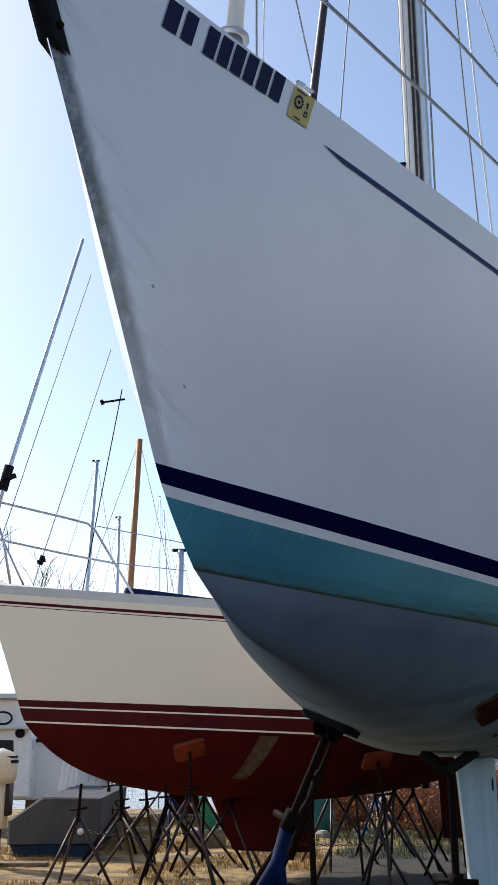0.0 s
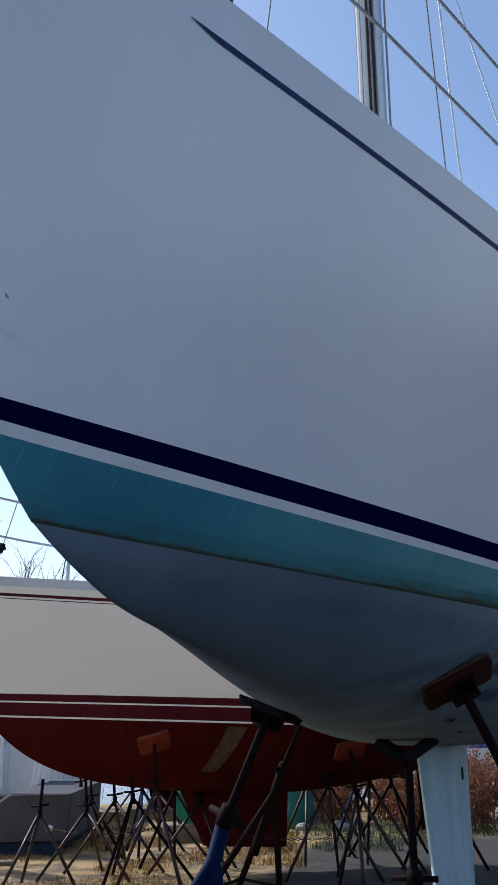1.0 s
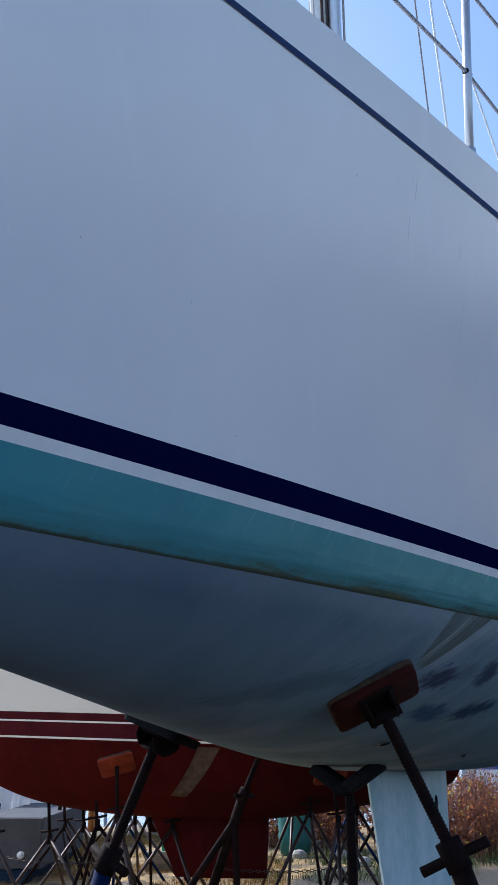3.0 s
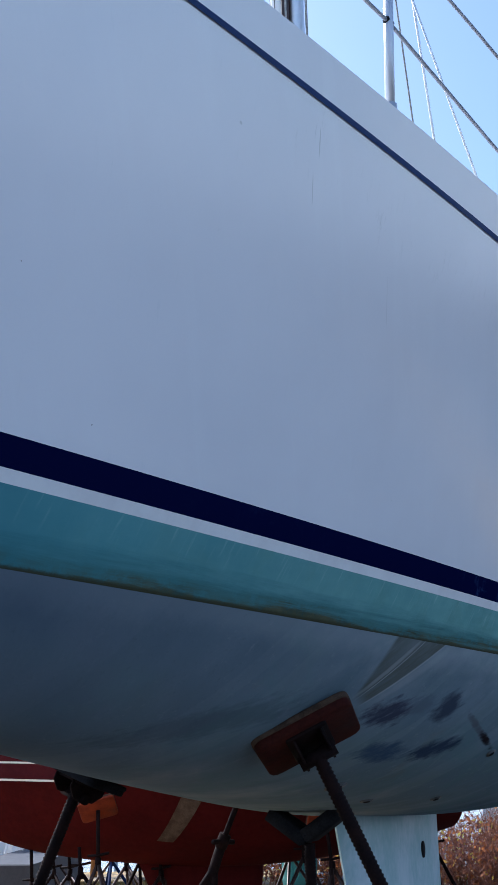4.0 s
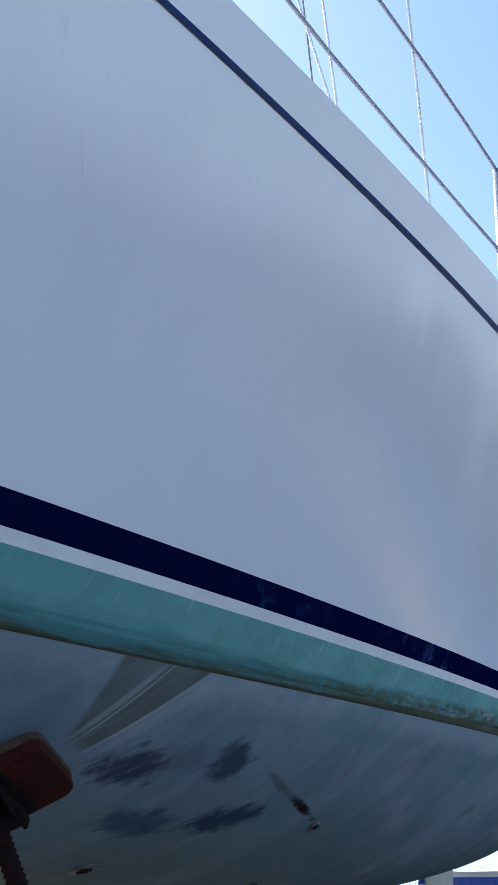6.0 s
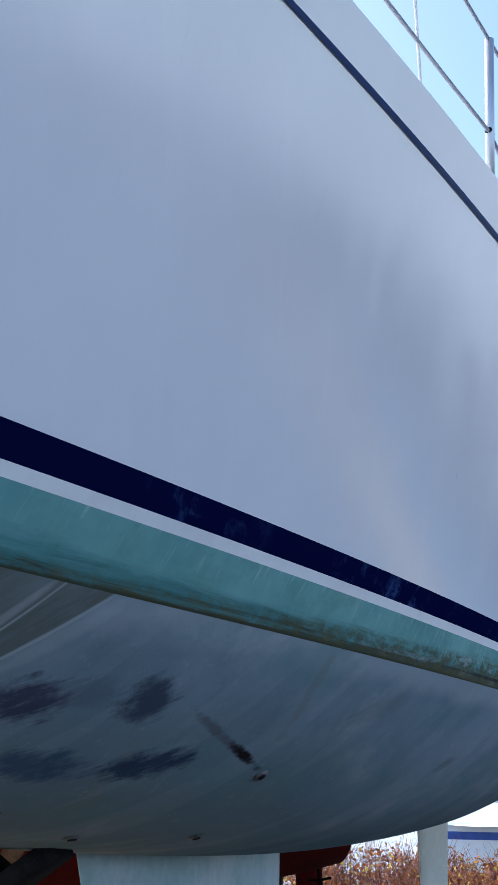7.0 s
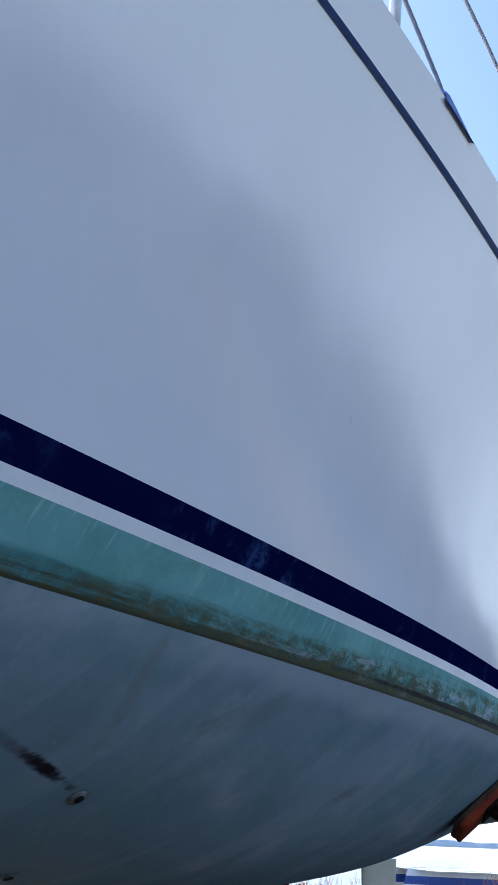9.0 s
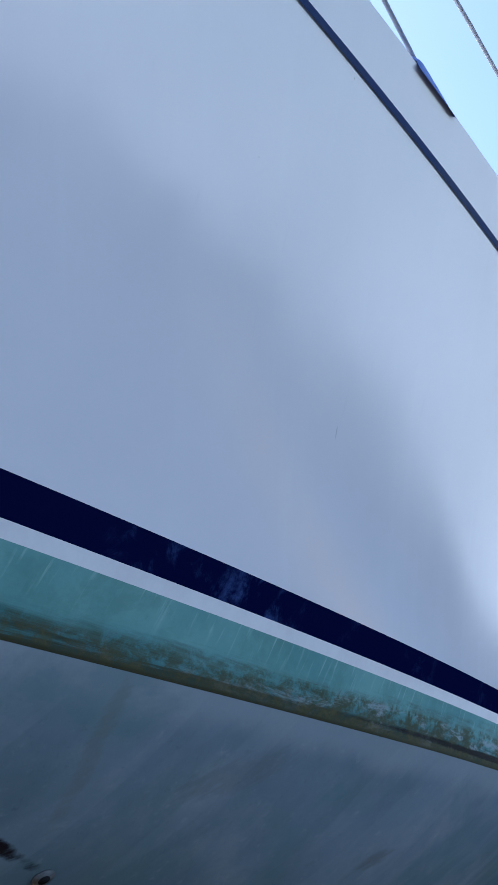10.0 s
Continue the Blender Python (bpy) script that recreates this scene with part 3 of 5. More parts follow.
def threaded(p, q, radius, pitch=0.012, sides=10):
    """A coarse-threaded rod from p to q."""
    p, q = Vector(p), Vector(q)
    n = max(int((q - p).length / pitch) * 2, 4)
    d = (q - p).normalized()
    a = d.cross(Vector((0.31, 0.17, 0.94))).normalized()
    b = d.cross(a)
    verts, faces = [], []
    for i in range(n + 1):
        c, r = p + (q - p) * (i / n), radius * (1.0 if i % 2 else 0.82)
        for k in range(sides):
            w = 2 * math.pi * k / sides
            verts.append(c + a * (r * math.cos(w)) + b * (r * math.sin(w)))
    for i in range(n):
        for k in range(sides):
            k2 = (k + 1) % sides
            faces.append((i * sides + k, i * sides + k2, (i + 1) * sides + k2, (i + 1) * sides + k))
    faces += [tuple(reversed(range(sides))), tuple(n * sides + k for k in range(sides))]
    return verts, faces


def slab(outline, axis_a, axis_b, normal, origin, thick, bevel=0.006):
    """A flat piece with a given outline, thickness and softened rims."""
    o, a, b, n = Vector(origin), Vector(axis_a), Vector(axis_b), Vector(normal)
    cx, cy = sum(p[0] for p in outline) / len(outline), sum(p[1] for p in outline) / len(outline)
    verts, m = [], len(outline)
    for h, inset in ((0, bevel), (bevel, 0), (thick - bevel, 0), (thick, bevel)):
        for x, y in outline:
            d = math.hypot(x - cx, y - cy)
            k = 1 - inset / d if d > inset else 1
            verts.append(o + a * (cx + (x - cx) * k) + b * (cy + (y - cy) * k) + n * h)
    faces = [tuple(reversed(range(m))), tuple(3 * m + i for i in range(m))]
    for r in range(3):
        for i in range(m):
            j = (i + 1) % m
            faces.append((r * m + i, r * m + j, (r + 1) * m + j, (r + 1) * m + i))
    return verts, faces


def rounded(w, h, r=0.02, steps=3):
    """The outline of a rectangle with round corners."""
    out = []
    for cx, cy, a0 in ((w / 2 - r, h / 2 - r, 0), (-w / 2 + r, h / 2 - r, 90), (-w / 2 + r, -h / 2 + r, 180), (w / 2 - r, -h / 2 + r, 270)):
        for k in range(steps + 1):
            a = radians(a0 + 90 * k / steps)
            out.append((cx + r * math.cos(a), cy + r * math.sin(a)))
    return out


X, Y, Z = Vector((1, 0, 0)), Vector((0, 1, 0)), Vector((0, 0, 1))


def block(x0, x1, y0, y1, z0, z1, r=0.01):
    return slab(rounded(x1 - x0, y1 - y0, min(r, (x1 - x0) / 3, (y1 - y0) / 3), 2), X, Y, Z, ((x0 + x1) / 2, (y0 + y1) / 2, z0), z1 - z0, min(r, (z1 - z0) / 3))


# ---- ground, water, far shore ----
def ground_z(x, y):
    bank = min(max((y - 21.0 + 0.05 * x) / 7.0, 0), 1)
    return -2.6 * bank * bank * (3 - 2 * bank) + 0.02 * noise.noise(Vector((x * 0.4, y * 0.4, 0))) * (1 if y < 60 else 0)


gx = [-3000, -600, -150, -60, -30] + [-20 + i for i in range(41)] + [30, 60, 150, 600, 3000]
gy = [-3000, -600, -150, -50, -20, -10] + [-4 + i for i in range(36)] + [40, 60, 150, 600, 3000]
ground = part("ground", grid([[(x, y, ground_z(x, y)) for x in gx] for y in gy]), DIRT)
tagged(ground, "dry straw grass and gravel of a boatyard", "ground", kind="structure")
water = part("water", grid([[(x, y, -1.25) for x in (-3000, -500, -50, 50, 500, 3000)] for y in (24.0, 60.0, 200.0, 800.0, 3000.0)]), WATER)
tagged(water, "rippled grey-blue harbour water", "water", kind="structure")
ridge = [[(x, 2400 + 60 * math.sin(x * 0.004), z) for x in range(-2900, 2901, 60)] for z in (-2, 0)]
ridge[1] = [(x, y, 13 + 7 * noise.noise(Vector((x * 0.0021, 1.5, 0))) + 5 * noise.noise(Vector((x * 0.012, 4.0, 0)))) for x, y, z in ridge[1]]
ridge.append([(x, y + 200, -2) for x, y, z in ridge[1]])
tagged(part("backdrop", grid(ridge), SHORE), "hazy blue-grey far shore over the water", "hill", kind="structure")

# low bare woods added unseen on the landward side, to darken low hull reflections
def woods_height(az):
    rise = min(max((az - 40) / 10.0, 0), 1)
    land = 2.7 + 2.4 * rise * rise * (3 - 2 * rise)
    ends = min(max((67 - az) / 6.0, 0), 1) * min(max((az + 150) / 10.0, 0), 1)
    return ends * (land + 0.35 * noise.noise(Vector((az * 0.3, 2.0, 0))) + 0.3 * noise.noise(Vector((az * 2.1, 7.0, 0))))


belt = [[(2 + (85 + back) * math.cos(radians(az / 2)), 4 + (85 + back) * math.sin(radians(az / 2)), -1.5 if low else max(woods_height(az / 2), -1.4)) for az in range(-300, 135)] for low, back in ((True, 0), (False, 0), (False, 9), (True, 12))]
tagged(part("backdrop", grid(belt), WOODS), "dull grey-brown bare woods added out of view for the hull's reflections", "woods", kind="structure")

# ---- the sailing yacht ----
HULL = dict(sm=6.4519, W0=1.5151, W1=0.1080, W2=0.2634, p0=1.4358, p1=0.5100, p2=-0.1814, q0=1.0684, q1=-0.0820, q2=0.1371, st1=-0.7338, st2=-0.0518, st3=0.4220, zbt=0.5782, zbb=0.5191, zgt=0.4942, zwl=0.3641, zcs=1.4252, zsh=1.5169, trim=-0.0046, csh=0.0007, bd=0.0211, m0=1.1339, m1=3.4556, msl=6.3845, d1=0.1046, d2=0.1816, d3=0.2848, d4=0.4337, d5=0.5666, d6=0.20)
PHI = 1.24412
STEM = Vector((-0.172, 2.159, EYE))
AFT, SIDE = Vector((math.cos(PHI), math.sin(PHI), 0)), Vector((math.sin(PHI), -math.cos(PHI), 0))
END = 11.2


def at_boat(s, w, z):
    return STEM + AFT * s + SIDE * w + Vector((0, 0, z))


def stem_s(z):
    d = z - 0.59
    return HULL["st1"] * d + HULL["st2"] * d * d + HULL["st3"] * 4 * min(d, 0) ** 2


def half_beam(s, z):
    h = z - 0.4
    a = stem_s(z)
    xi = min(max((s - a) / (HULL["sm"] - a), 0), 1)
    p = HULL["p0"] + HULL["p1"] * h + HULL["p2"] * h * h
    q = HULL["q0"] + HULL["q1"] * h + HULL["q2"] * h * h
    wide = HULL["W0"] + HULL["W1"] * h + HULL["W2"] * h * h
    return wide * max(1 - (1 - xi) ** p, 0) ** q * (1 - 0.15 * min(max((s - HULL["sm"]) / 3.6, 0), 1) ** 2)


def line_z(k, s):
    z = HULL["z" + k] + HULL["trim"] * s
    if k in ("cs", "sh"):
        return z + HULL["csh"] * ((s - 6) ** 2 - 36)
    if k == "wl":
        z -= 0.014 * (1 - min(max(s, -0.5), 5.0) / 2.4)
    return z - (HULL["bd"] * math.exp(-max(s, 0) / 0.9) if k == "bt" else 0)


KX = (0, 0.3, 0.8, 1.6, 3.0, 5.0, 9.0)


def smooth_through(x, xs, ys):
    x = min(max(x, xs[0]), xs[-1] - 1e-9)
    d = [(ys[i + 1] - ys[i]) / (xs[i + 1] - xs[i]) for i in range(len(xs) - 1)]
    h = [xs[i + 1] - xs[i] for i in range(len(xs) - 1)]
    tan = [d[0] * 1.3] + [(d[i + 1] * h[i] + d[i] * h[i + 1]) / (h[i] + h[i + 1]) for i in range(len(d) - 1)] + [d[-1]]
    i = max(k for k in range(len(h)) if xs[k] <= x)
    t = (x - xs[i]) / h[i]
    return (2 * t**3 - 3 * t**2 + 1) * ys[i] + (t**3 - 2 * t**2 + t) * h[i] * tan[i] + (3 * t**2 - 2 * t**3) * ys[i + 1] + (t**3 - t**2) * h[i] * tan[i + 1]


def keel_z(s):
    return line_z("wl", s) - smooth_through(max(s - stem_s(HULL["zwl"] - 0.017), 0), KX, [0] + [HULL["d%d" % i] for i in range(1, 7)])


def bottom_at(s, r):
    zw, zk = line_z("wl", s), keel_z(s)
    m = HULL["m0"] + (HULL["m1"] - HULL["m0"]) * min(max(s / HULL["msl"], 0), 1)
    return r * half_beam(s, zw), zk + (zw - zk) * abs(r) ** m


def bottom_z(s, w):
    return bottom_at(s, min(abs(w) / half_beam(s, line_z("wl", s)), 1))[1]


STATIONS = 150


def side_rows(k0, k1, n):
    """Rows of (s, half beam, height) and their plan coordinates between two lines of the hull."""
    out, plan = [], []
    for i in range(n + 1):
        r, row, uvs = i / n, [], []
        for j in range(STATIONS + 1):
            u, s = (j / STATIONS) ** 1.5, 0
            for _ in range(3):
                z = line_z(k0, s) * (1 - r) + line_z(k1, s) * r
                a = stem_s(z)
                s = a + (END - a) * u
            row.append((s, half_beam(s, z), z))
            uvs.append((s - a, z) if k0 == "sh" else (s, r))
        out.append(row)
        plan.append(uvs)
    return out, plan


def bottom_rows(n):
    out, plan = [], []
    for i in range(n + 1):
        r, row = 1 - i / n, []
        for j in range(STATIONS + 1):
            a = stem_s(HULL["zwl"] - 0.017)
            s = a + (END - a) * (j / STATIONS) ** 1.5
            w, z = bottom_at(s, r)
            row.append((s, w, z))
        out.append(row)
        plan.append([(s, w) for s, w, z in row])
    return out, plan


def both(rows, plan):
    v0, f0 = grid([[at_boat(*p) for p in r] for r in rows])
    v1, f1 = grid([[at_boat(s, -w, z) for s, w, z in r] for r in rows])
    n = len(v0)
    flat = [q for r in plan for q in r]
    return (v0 + v1, f0 + [tuple(reversed([i + n for i in f])) for f in f1]), flat + flat


yacht = thing("sailing_yacht", "pale blue-grey sailing yacht with navy and sea-green bands on stands", "sailing boat")
hull_parts = {}
for nm, k0, k1, n, mat, lab in (
    ("topside", "sh", "bt", 30, WHITE_PAINT, "pale blue-grey glossy topsides"),
    ("boot_stripe", "bt", "bb", 4, NAVY, "navy boot stripe with chalky blotches"),
    ("white_band", "bb", "gt", 3, BAND, "narrow white band"),
    ("green_band", "gt", "wl", 8, GREEN, "sea-green band with brown scum line"),
):
    shape, plan = both(*side_rows(k0, k1, n))
    hull_parts[nm] = part(nm, shape, mat, yacht, lab, uv=plan)
shape, plan = both(*bottom_rows(30))
bottom = part("bottom", shape, BOTTOM, yacht, "worn blue-grey antifouled bottom", uv=plan)

# deck and a low toe rail inside the sheer
deck_rows = []
for j in range(61):
    s = stem_s(line_z("sh", -0.6)) + 0.01 + (END - 0.1 - stem_s(line_z("sh", -0.6))) * (j / 60) ** 1.3
    z = line_z("sh", s)
    w = half_beam(s, z)
    deck_rows.append([at_boat(s, max(w - 0.012, 0.001) * k, z - 0.008 + 0.05 * (1 - k * k)) for k in (-1, -0.6, -0.2, 0.2, 0.6, 1)])
part("deck", grid(deck_rows), DECK, yacht, "white cambered deck")
stern_z = line_z("sh", END)
tr = [at_boat(END, k * half_beam(END, stern_z), stern_z) for k in (-1, -0.5, 0, 0.5, 1)] + [at_boat(END, k * half_beam(END, 0.36), 0.36) for k in (1, 0.5, 0, -0.5, -1)]
part("transom", (tr, [tuple(range(10))]), WHITE_PAINT, yacht, smooth=False)


def on_side(s, z, out=0.003, side=1):
    """A point a little proud of the topside."""
    e = 0.01
    w = half_beam(s, z)
    p = at_boat(s, side * w, z)
    ds = at_boat(s + e, side * half_beam(s + e, z), z) - p
    dz = at_boat(s, side * half_beam(s, z + e), z + e) - p
    n = ds.cross(dz).normalized()
    if n.dot(SIDE) * side < 0:
        n = -n
    return p + n * out


def strip_on_side(s0_, s1_, zlow, zhigh, n, out=0.003):
    lo = [on_side(s0_ + (s1_ - s0_) * i / n, zlow(s0_ + (s1_ - s0_) * i / n), out) for i in range(n + 1)]
    hi = [on_side(s0_ + (s1_ - s0_) * i / n, zhigh(s0_ + (s1_ - s0_) * i / n), out) for i in range(n + 1)]
    return grid([hi, lo])


TIP = 0.27
part("cove_stripe", strip_on_side(TIP, END - 0.3, lambda s: line_z("cs", s) - 0.0062 * min(1, -0.7 + (s - TIP) / 0.02), lambda s: line_z("cs", s) + 0.0058, 120), COVE, yacht, "navy cove stripe with a pointed end")
# registration characters, kept as plain bars, and the yellow sticker
for k, (u, wid_) in enumerate(((0.0, 0.040), (0.052, 0.034), (0.118, 0.034), (0.160, 0.034), (0.202, 0.034), (0.244, 0.034), (0.288, 0.036), (0.333, 0.036))):
    s = -0.282 + u
    z0 = 1.438 + 0.03 * u
    part("registration_bar", strip_on_side(s, s + wid_, lambda q: z0, lambda q: z0 + 0.066, 3), INK, yacht, "navy registration mark" if k == 0 else "")
stk = part("sticker", strip_on_side(0.122, 0.196, lambda q: 1.436, lambda q: 1.513, 4, 0.003), YELLOW, yacht, "faded square yellow sticker")
ring = []
for k in range(12):
    a = 2 * math.pi * k / 12
    ring.append(strip_on_side(0.146 + 0.013 * math.cos(a) - 0.003, 0.146 + 0.013 * math.cos(a) + 0.003, lambda q: 1.481 + 0.014 * math.sin(a) - 0.003, lambda q: 1.481 + 0.014 * math.sin(a) + 0.003, 1, 0.0045))
part("seal", joined(*ring, strip_on_side(0.142, 0.150, lambda q: 1.477, lambda q: 1.485, 1, 0.0045)), INK, stk)
part("number", joined(
    strip_on_side(0.175, 0.179, lambda q: 1.477, lambda q: 1.492, 1, 0.0045), strip_on_side(0.172, 0.176, lambda q: 1.488, lambda q: 1.492, 1, 0.0045),
    strip_on_side(0.172, 0.184, lambda q: 1.468, lambda q: 1.471, 1, 0.0045), strip_on_side(0.172, 0.184, lambda q: 1.457, lambda q: 1.460, 1, 0.0045),
    strip_on_side(0.172, 0.175, lambda q: 1.457, lambda q: 1.471, 1, 0.0045), strip_on_side(0.181, 0.184, lambda q: 1.457, lambda q: 1.471, 1, 0.0045)), INK, stk)
part("caption_bar", strip_on_side(0.128, 0.165, lambda q: 1.505, lambda q: 1.508, 1, 0.0045), INK, stk)
part("caption_bar", strip_on_side(0.142, 0.165, lambda q: 1.441, lambda q: 1.444, 1, 0.0045), INK, stk)
# stem fitting: a dark plate with bolt heads along the top of the stem
plate = []
for i in range(9):
    z = 1.262 + 0.045 * i
    s = stem_s(z)
    plate.append([at_boat(s + d, w, z) for d, w in ((0.05, half_beam(s + 0.05, z) + 0.006), (0.03, half_beam(s + 0.03, z) + 0.010), (-0.012, 0.016), (-0.016, 0.0), (-0.012, -0.016), (0.03, -half_beam(s + 0.03, z) - 0.010), (0.05, -half_beam(s + 0.05, z) - 0.006))])
stem_plate = part("stem_fitting", grid(plate), BLACKM, yacht, "dark metal stem plate with bolts")
for z in (1.30, 1.38, 1.46):
    c = on_side(stem_s(z) + 0.035, z, 0.010)
    part("bolt", tube([c, c + SIDE * 0.006 - AFT * 0.004], 0.008, 8), RUST, stem_plate)

# keel and rudder, thick foils
def foil(le0, te0, z0, le1, te1, z1, thick, n=14, rows=8, turn=0.0, twist_at=0.0):
    out = []
    for i in range(rows + 1):
        r = i / rows
        le, te, z = le0 + (le1 - le0) * r, te0 + (te1 - te0) * r, z0 + (z1 - z0) * r
        row = []
        for k in range(2 * n):
            a = math.pi * k / n
            x = 0.5 * (1 - math.cos(a))
            y = thick * 2.6 * (0.2969 * math.sqrt(x) - 0.126 * x - 0.3516 * x * x + 0.2843 * x**3 - 0.1015 * x**4) * (1 if k <= n else -1)
            c = (te - le)
            ds = x * c - twist_at
            row.append(at_boat(le + twist_at + ds * math.cos(turn) - y * math.sin(turn), y * math.cos(turn) + ds * math.sin(turn), z))
        row.append(row[0])
        out.append(row)
    v, f = grid(out)
    m = 2 * n + 1
    return v, f + [tuple(rows * m + k for k in range(2 * n))]


keel = part("keel", foil(4.46, 6.62, -0.06, 5.08, 6.58, -1.40, 0.20), KEELP, yacht, "pale green-grey fin keel with bright leading edge")
part("keel_fitting", tube([at_boat(6.05, 0.020, -0.42), at_boat(6.05, 0.036, -0.42)], 0.045, 16), BLACKM, keel, "dark round fitting")
part("rudder", foil(10.2, 10.75, -0.12, 10.34, 10.72, -1.26, 0.10, turn=0.30), RUDP, yacht, "cream spade rudder")
# skin fittings in the bottom
for s, w, r in ((3.43, 0.35, 0.034), (4.07, 0.775, 0.018), (3.875, 0.33, 0.022), (4.3, 0.5, 0.02)):
    z = bottom_z(s, w)
    nn = (at_boat(s + 0.02, w, bottom_z(s + 0.02, w)) - at_boat(s, w, z)).cross(at_boat(s, w + 0.02, bottom_z(s, w + 0.02)) - at_boat(s, w, z)).normalized()
    if nn.z > 0:
        nn = -nn
    c = at_boat(s, w, z)
    fit_ = part("skin_fitting", joined(tube([c - nn * 0.01, c + nn * 0.006], r, 16), tube([c, c + nn * 0.004], r * 1.2, 16)), FITTING, yacht, "weathered bronze skin fitting")
    part("drain_hole", tube([c + nn * 0.004, c + nn * 0.0075], r * 0.62, 12), BLACKM, fit_)

# rig: mast, stays, lifelines
DECKZ = 1.49
mast = part("mast", (lambda o: slab(o, AFT, SIDE, Z, at_boat(4.42, 0.010, DECKZ - 0.05), 13.0, 0.01))([(0.07 * math.cos(a), 0.036 * math.sin(a)) for a in [2 * math.pi * k / 20 for k in range(20)]]), ALU, yacht, "silver aluminium mast")
part("mast_track", slab(rounded(0.05, 0.040, 0.01, 2), AFT, SIDE, Z, at_boat(4.345, -0.030, DECKZ - 0.02), 11.9, 0.004), DARKTRACK, mast, "dark brown mast track")
part("furled_staysail", slab([(0.04 * math.cos(a), 0.038 * math.sin(a)) for a in [2 * math.pi * k / 12 for k in range(12)]], AFT, SIDE, Z, at_boat(4.345, -0.078, DECKZ + 0.1), 11.2, 0.004), SAILW, mast, "white bundle lashed before the mast")
for s, w, r in ((4.335, -0.121, 0.004), (4.30, -0.088, 0.004), (4.312, -0.028, 0.006), (4.40, 0.062, 0.007)):
    part("halyard", tube([at_boat(s, w, DECKZ), at_boat(s + 0.01 * math.sin(s * 40), w + 0.008, DECKZ + 2.6), at_boat(s, w, DECKZ + 11.5)], r, 6), ROPE, mast, "speckled rope halyard")
part("cleat", tube([at_boat(4.34, -0.09, DECKZ + 2.22), at_boat(4.33, -0.15, DECKZ + 2.22)], 0.02, 8), BLACKM, mast, "small dark cleat")


def wire(name, pts, r, mat, label):
    return part(name, tube(pts, r, 6), mat, yacht, label)


wire("shroud", [at_boat(4.40, 1.24, DECKZ), at_boat(4.50, 1.12, 8.0), at_boat(4.4, 0.1, 13.0)], 0.006, BRIGHTW, "stainless wire shroud")
wire("shroud", [at_boat(4.42, 1.16, DECKZ), at_boat(4.15, 0.12, 6.4)], 0.006, BRIGHTW, "")
wire("shroud", [at_boat(4.40, -1.24, DECKZ), at_boat(4.50, -1.12, 8.0), at_boat(4.4, -0.1, 13.0)], 0.006, BRIGHTW, "")
wire("topping_lift", [at_boat(8.0, 0.15, DECKZ), at_boat(7.2, 0.04, 6.0), at_boat(4.5, 0.0, 14.0)], 0.008, ROPE, "thin speckled rope")
wire("backstay", [at_boat(8.6, 0.27, DECKZ), at_boat(7.7, 0.12, 6.0), at_boat(4.5, 0.0, 15.0)], 0.012, BRIGHTW, "thin bright wire")
part("turnbuckle", tube([at_boat(8.3, 0.22, 3.15), at_boat(8.27, 0.215, 3.28)], 0.022, 8), STEEL, yacht)
furl = part("furling_drum", joined(tube([at_boat(0.50, 0.0, DECKZ + 0.02), at_boat(0.50, 0, DECKZ + 0.42)], 0.022, 10), tube([at_boat(0.50, 0, DECKZ + 0.42), at_boat(0.50, 0, DECKZ + 0.435)], 0.058, 20), tube([at_boat(0.50, 0, DECKZ + 0.49), at_boat(0.50, 0, DECKZ + 0.50)], 0.058, 20), tube([at_boat(0.50, 0, DECKZ + 0.435), at_boat(0.50, 0, DECKZ + 0.49)], 0.04, 16)), STEEL, yacht, "steel furling drum")
part("furled_jib", tube([at_boat(0.53, 0, DECKZ + 0.5), at_boat(1.2, 0, 6.0), at_boat(3.0, 0, 12.5)], 0.027, 12), SAILW, furl, "tightly furled white sail")
stay = part("inner_forestay", tube([at_boat(1.13, 0, DECKZ), at_boat(1.47, 0, 2.42), at_boat(1.69, 0, 3.02), at_boat(3.9, 0, 9.0)], 0.017, 10), DARKTRACK, yacht, "dark foil of the inner forestay")
part("bracket", joined(tube([at_boat(1.28, 0.0, 2.33), at_boat(1.47, 0.0, 2.42)], 0.010, 8), tube([at_boat(1.24, 0.0, 2.31), at_boat(1.30, 0.0, 2.34)], 0.016, 8)), STEEL, stay)
for p, q in (((0.75, 0.0, DECKZ), (0.77, 0, 6.0)), ((1.45, 0.0, 2.50), (1.15, 0, 2.75)), ((1.70, 0.0, DECKZ + 0.4), (2.25, 0, 3.6))):
    wire("rope_line", [at_boat(*p), at_boat(*q)], 0.0035, WIRE, "thin wire")
RAIL_IN = 0.045


def rail(s, h):
    z = line_z("sh", s)
    return at_boat(s + 0.03 * h, half_beam(s, z) - RAIL_IN + 0.04 * h, z + h * (1 - 0.1 * (s - 2.04)))


for s in (-0.35, 2.04, 3.73, 5.5, 7.3, 9.0):
    post = part("stanchion", tube([rail(s, 0.0), rail(s, 0.60)], 0.0125, 12), STEEL, yacht, "polished steel stanchion")
    part("stanchion_foot", tube([rail(s, 0.0), rail(s, 0.05)], 0.018, 12), STEEL, post)
    part("eye", tube([rail(s - 0.012, 0.235 if s == 3.73 else 0.30), rail(s + 0.012, 0.235 if s == 3.73 else 0.30)], 0.010, 8), BLACKM, post)
wire("lifeline", [rail(-0.5 + 0.25 * i, 0.60) for i in range(40)], 0.0055, WIRE, "grey plastic-coated lifeline")
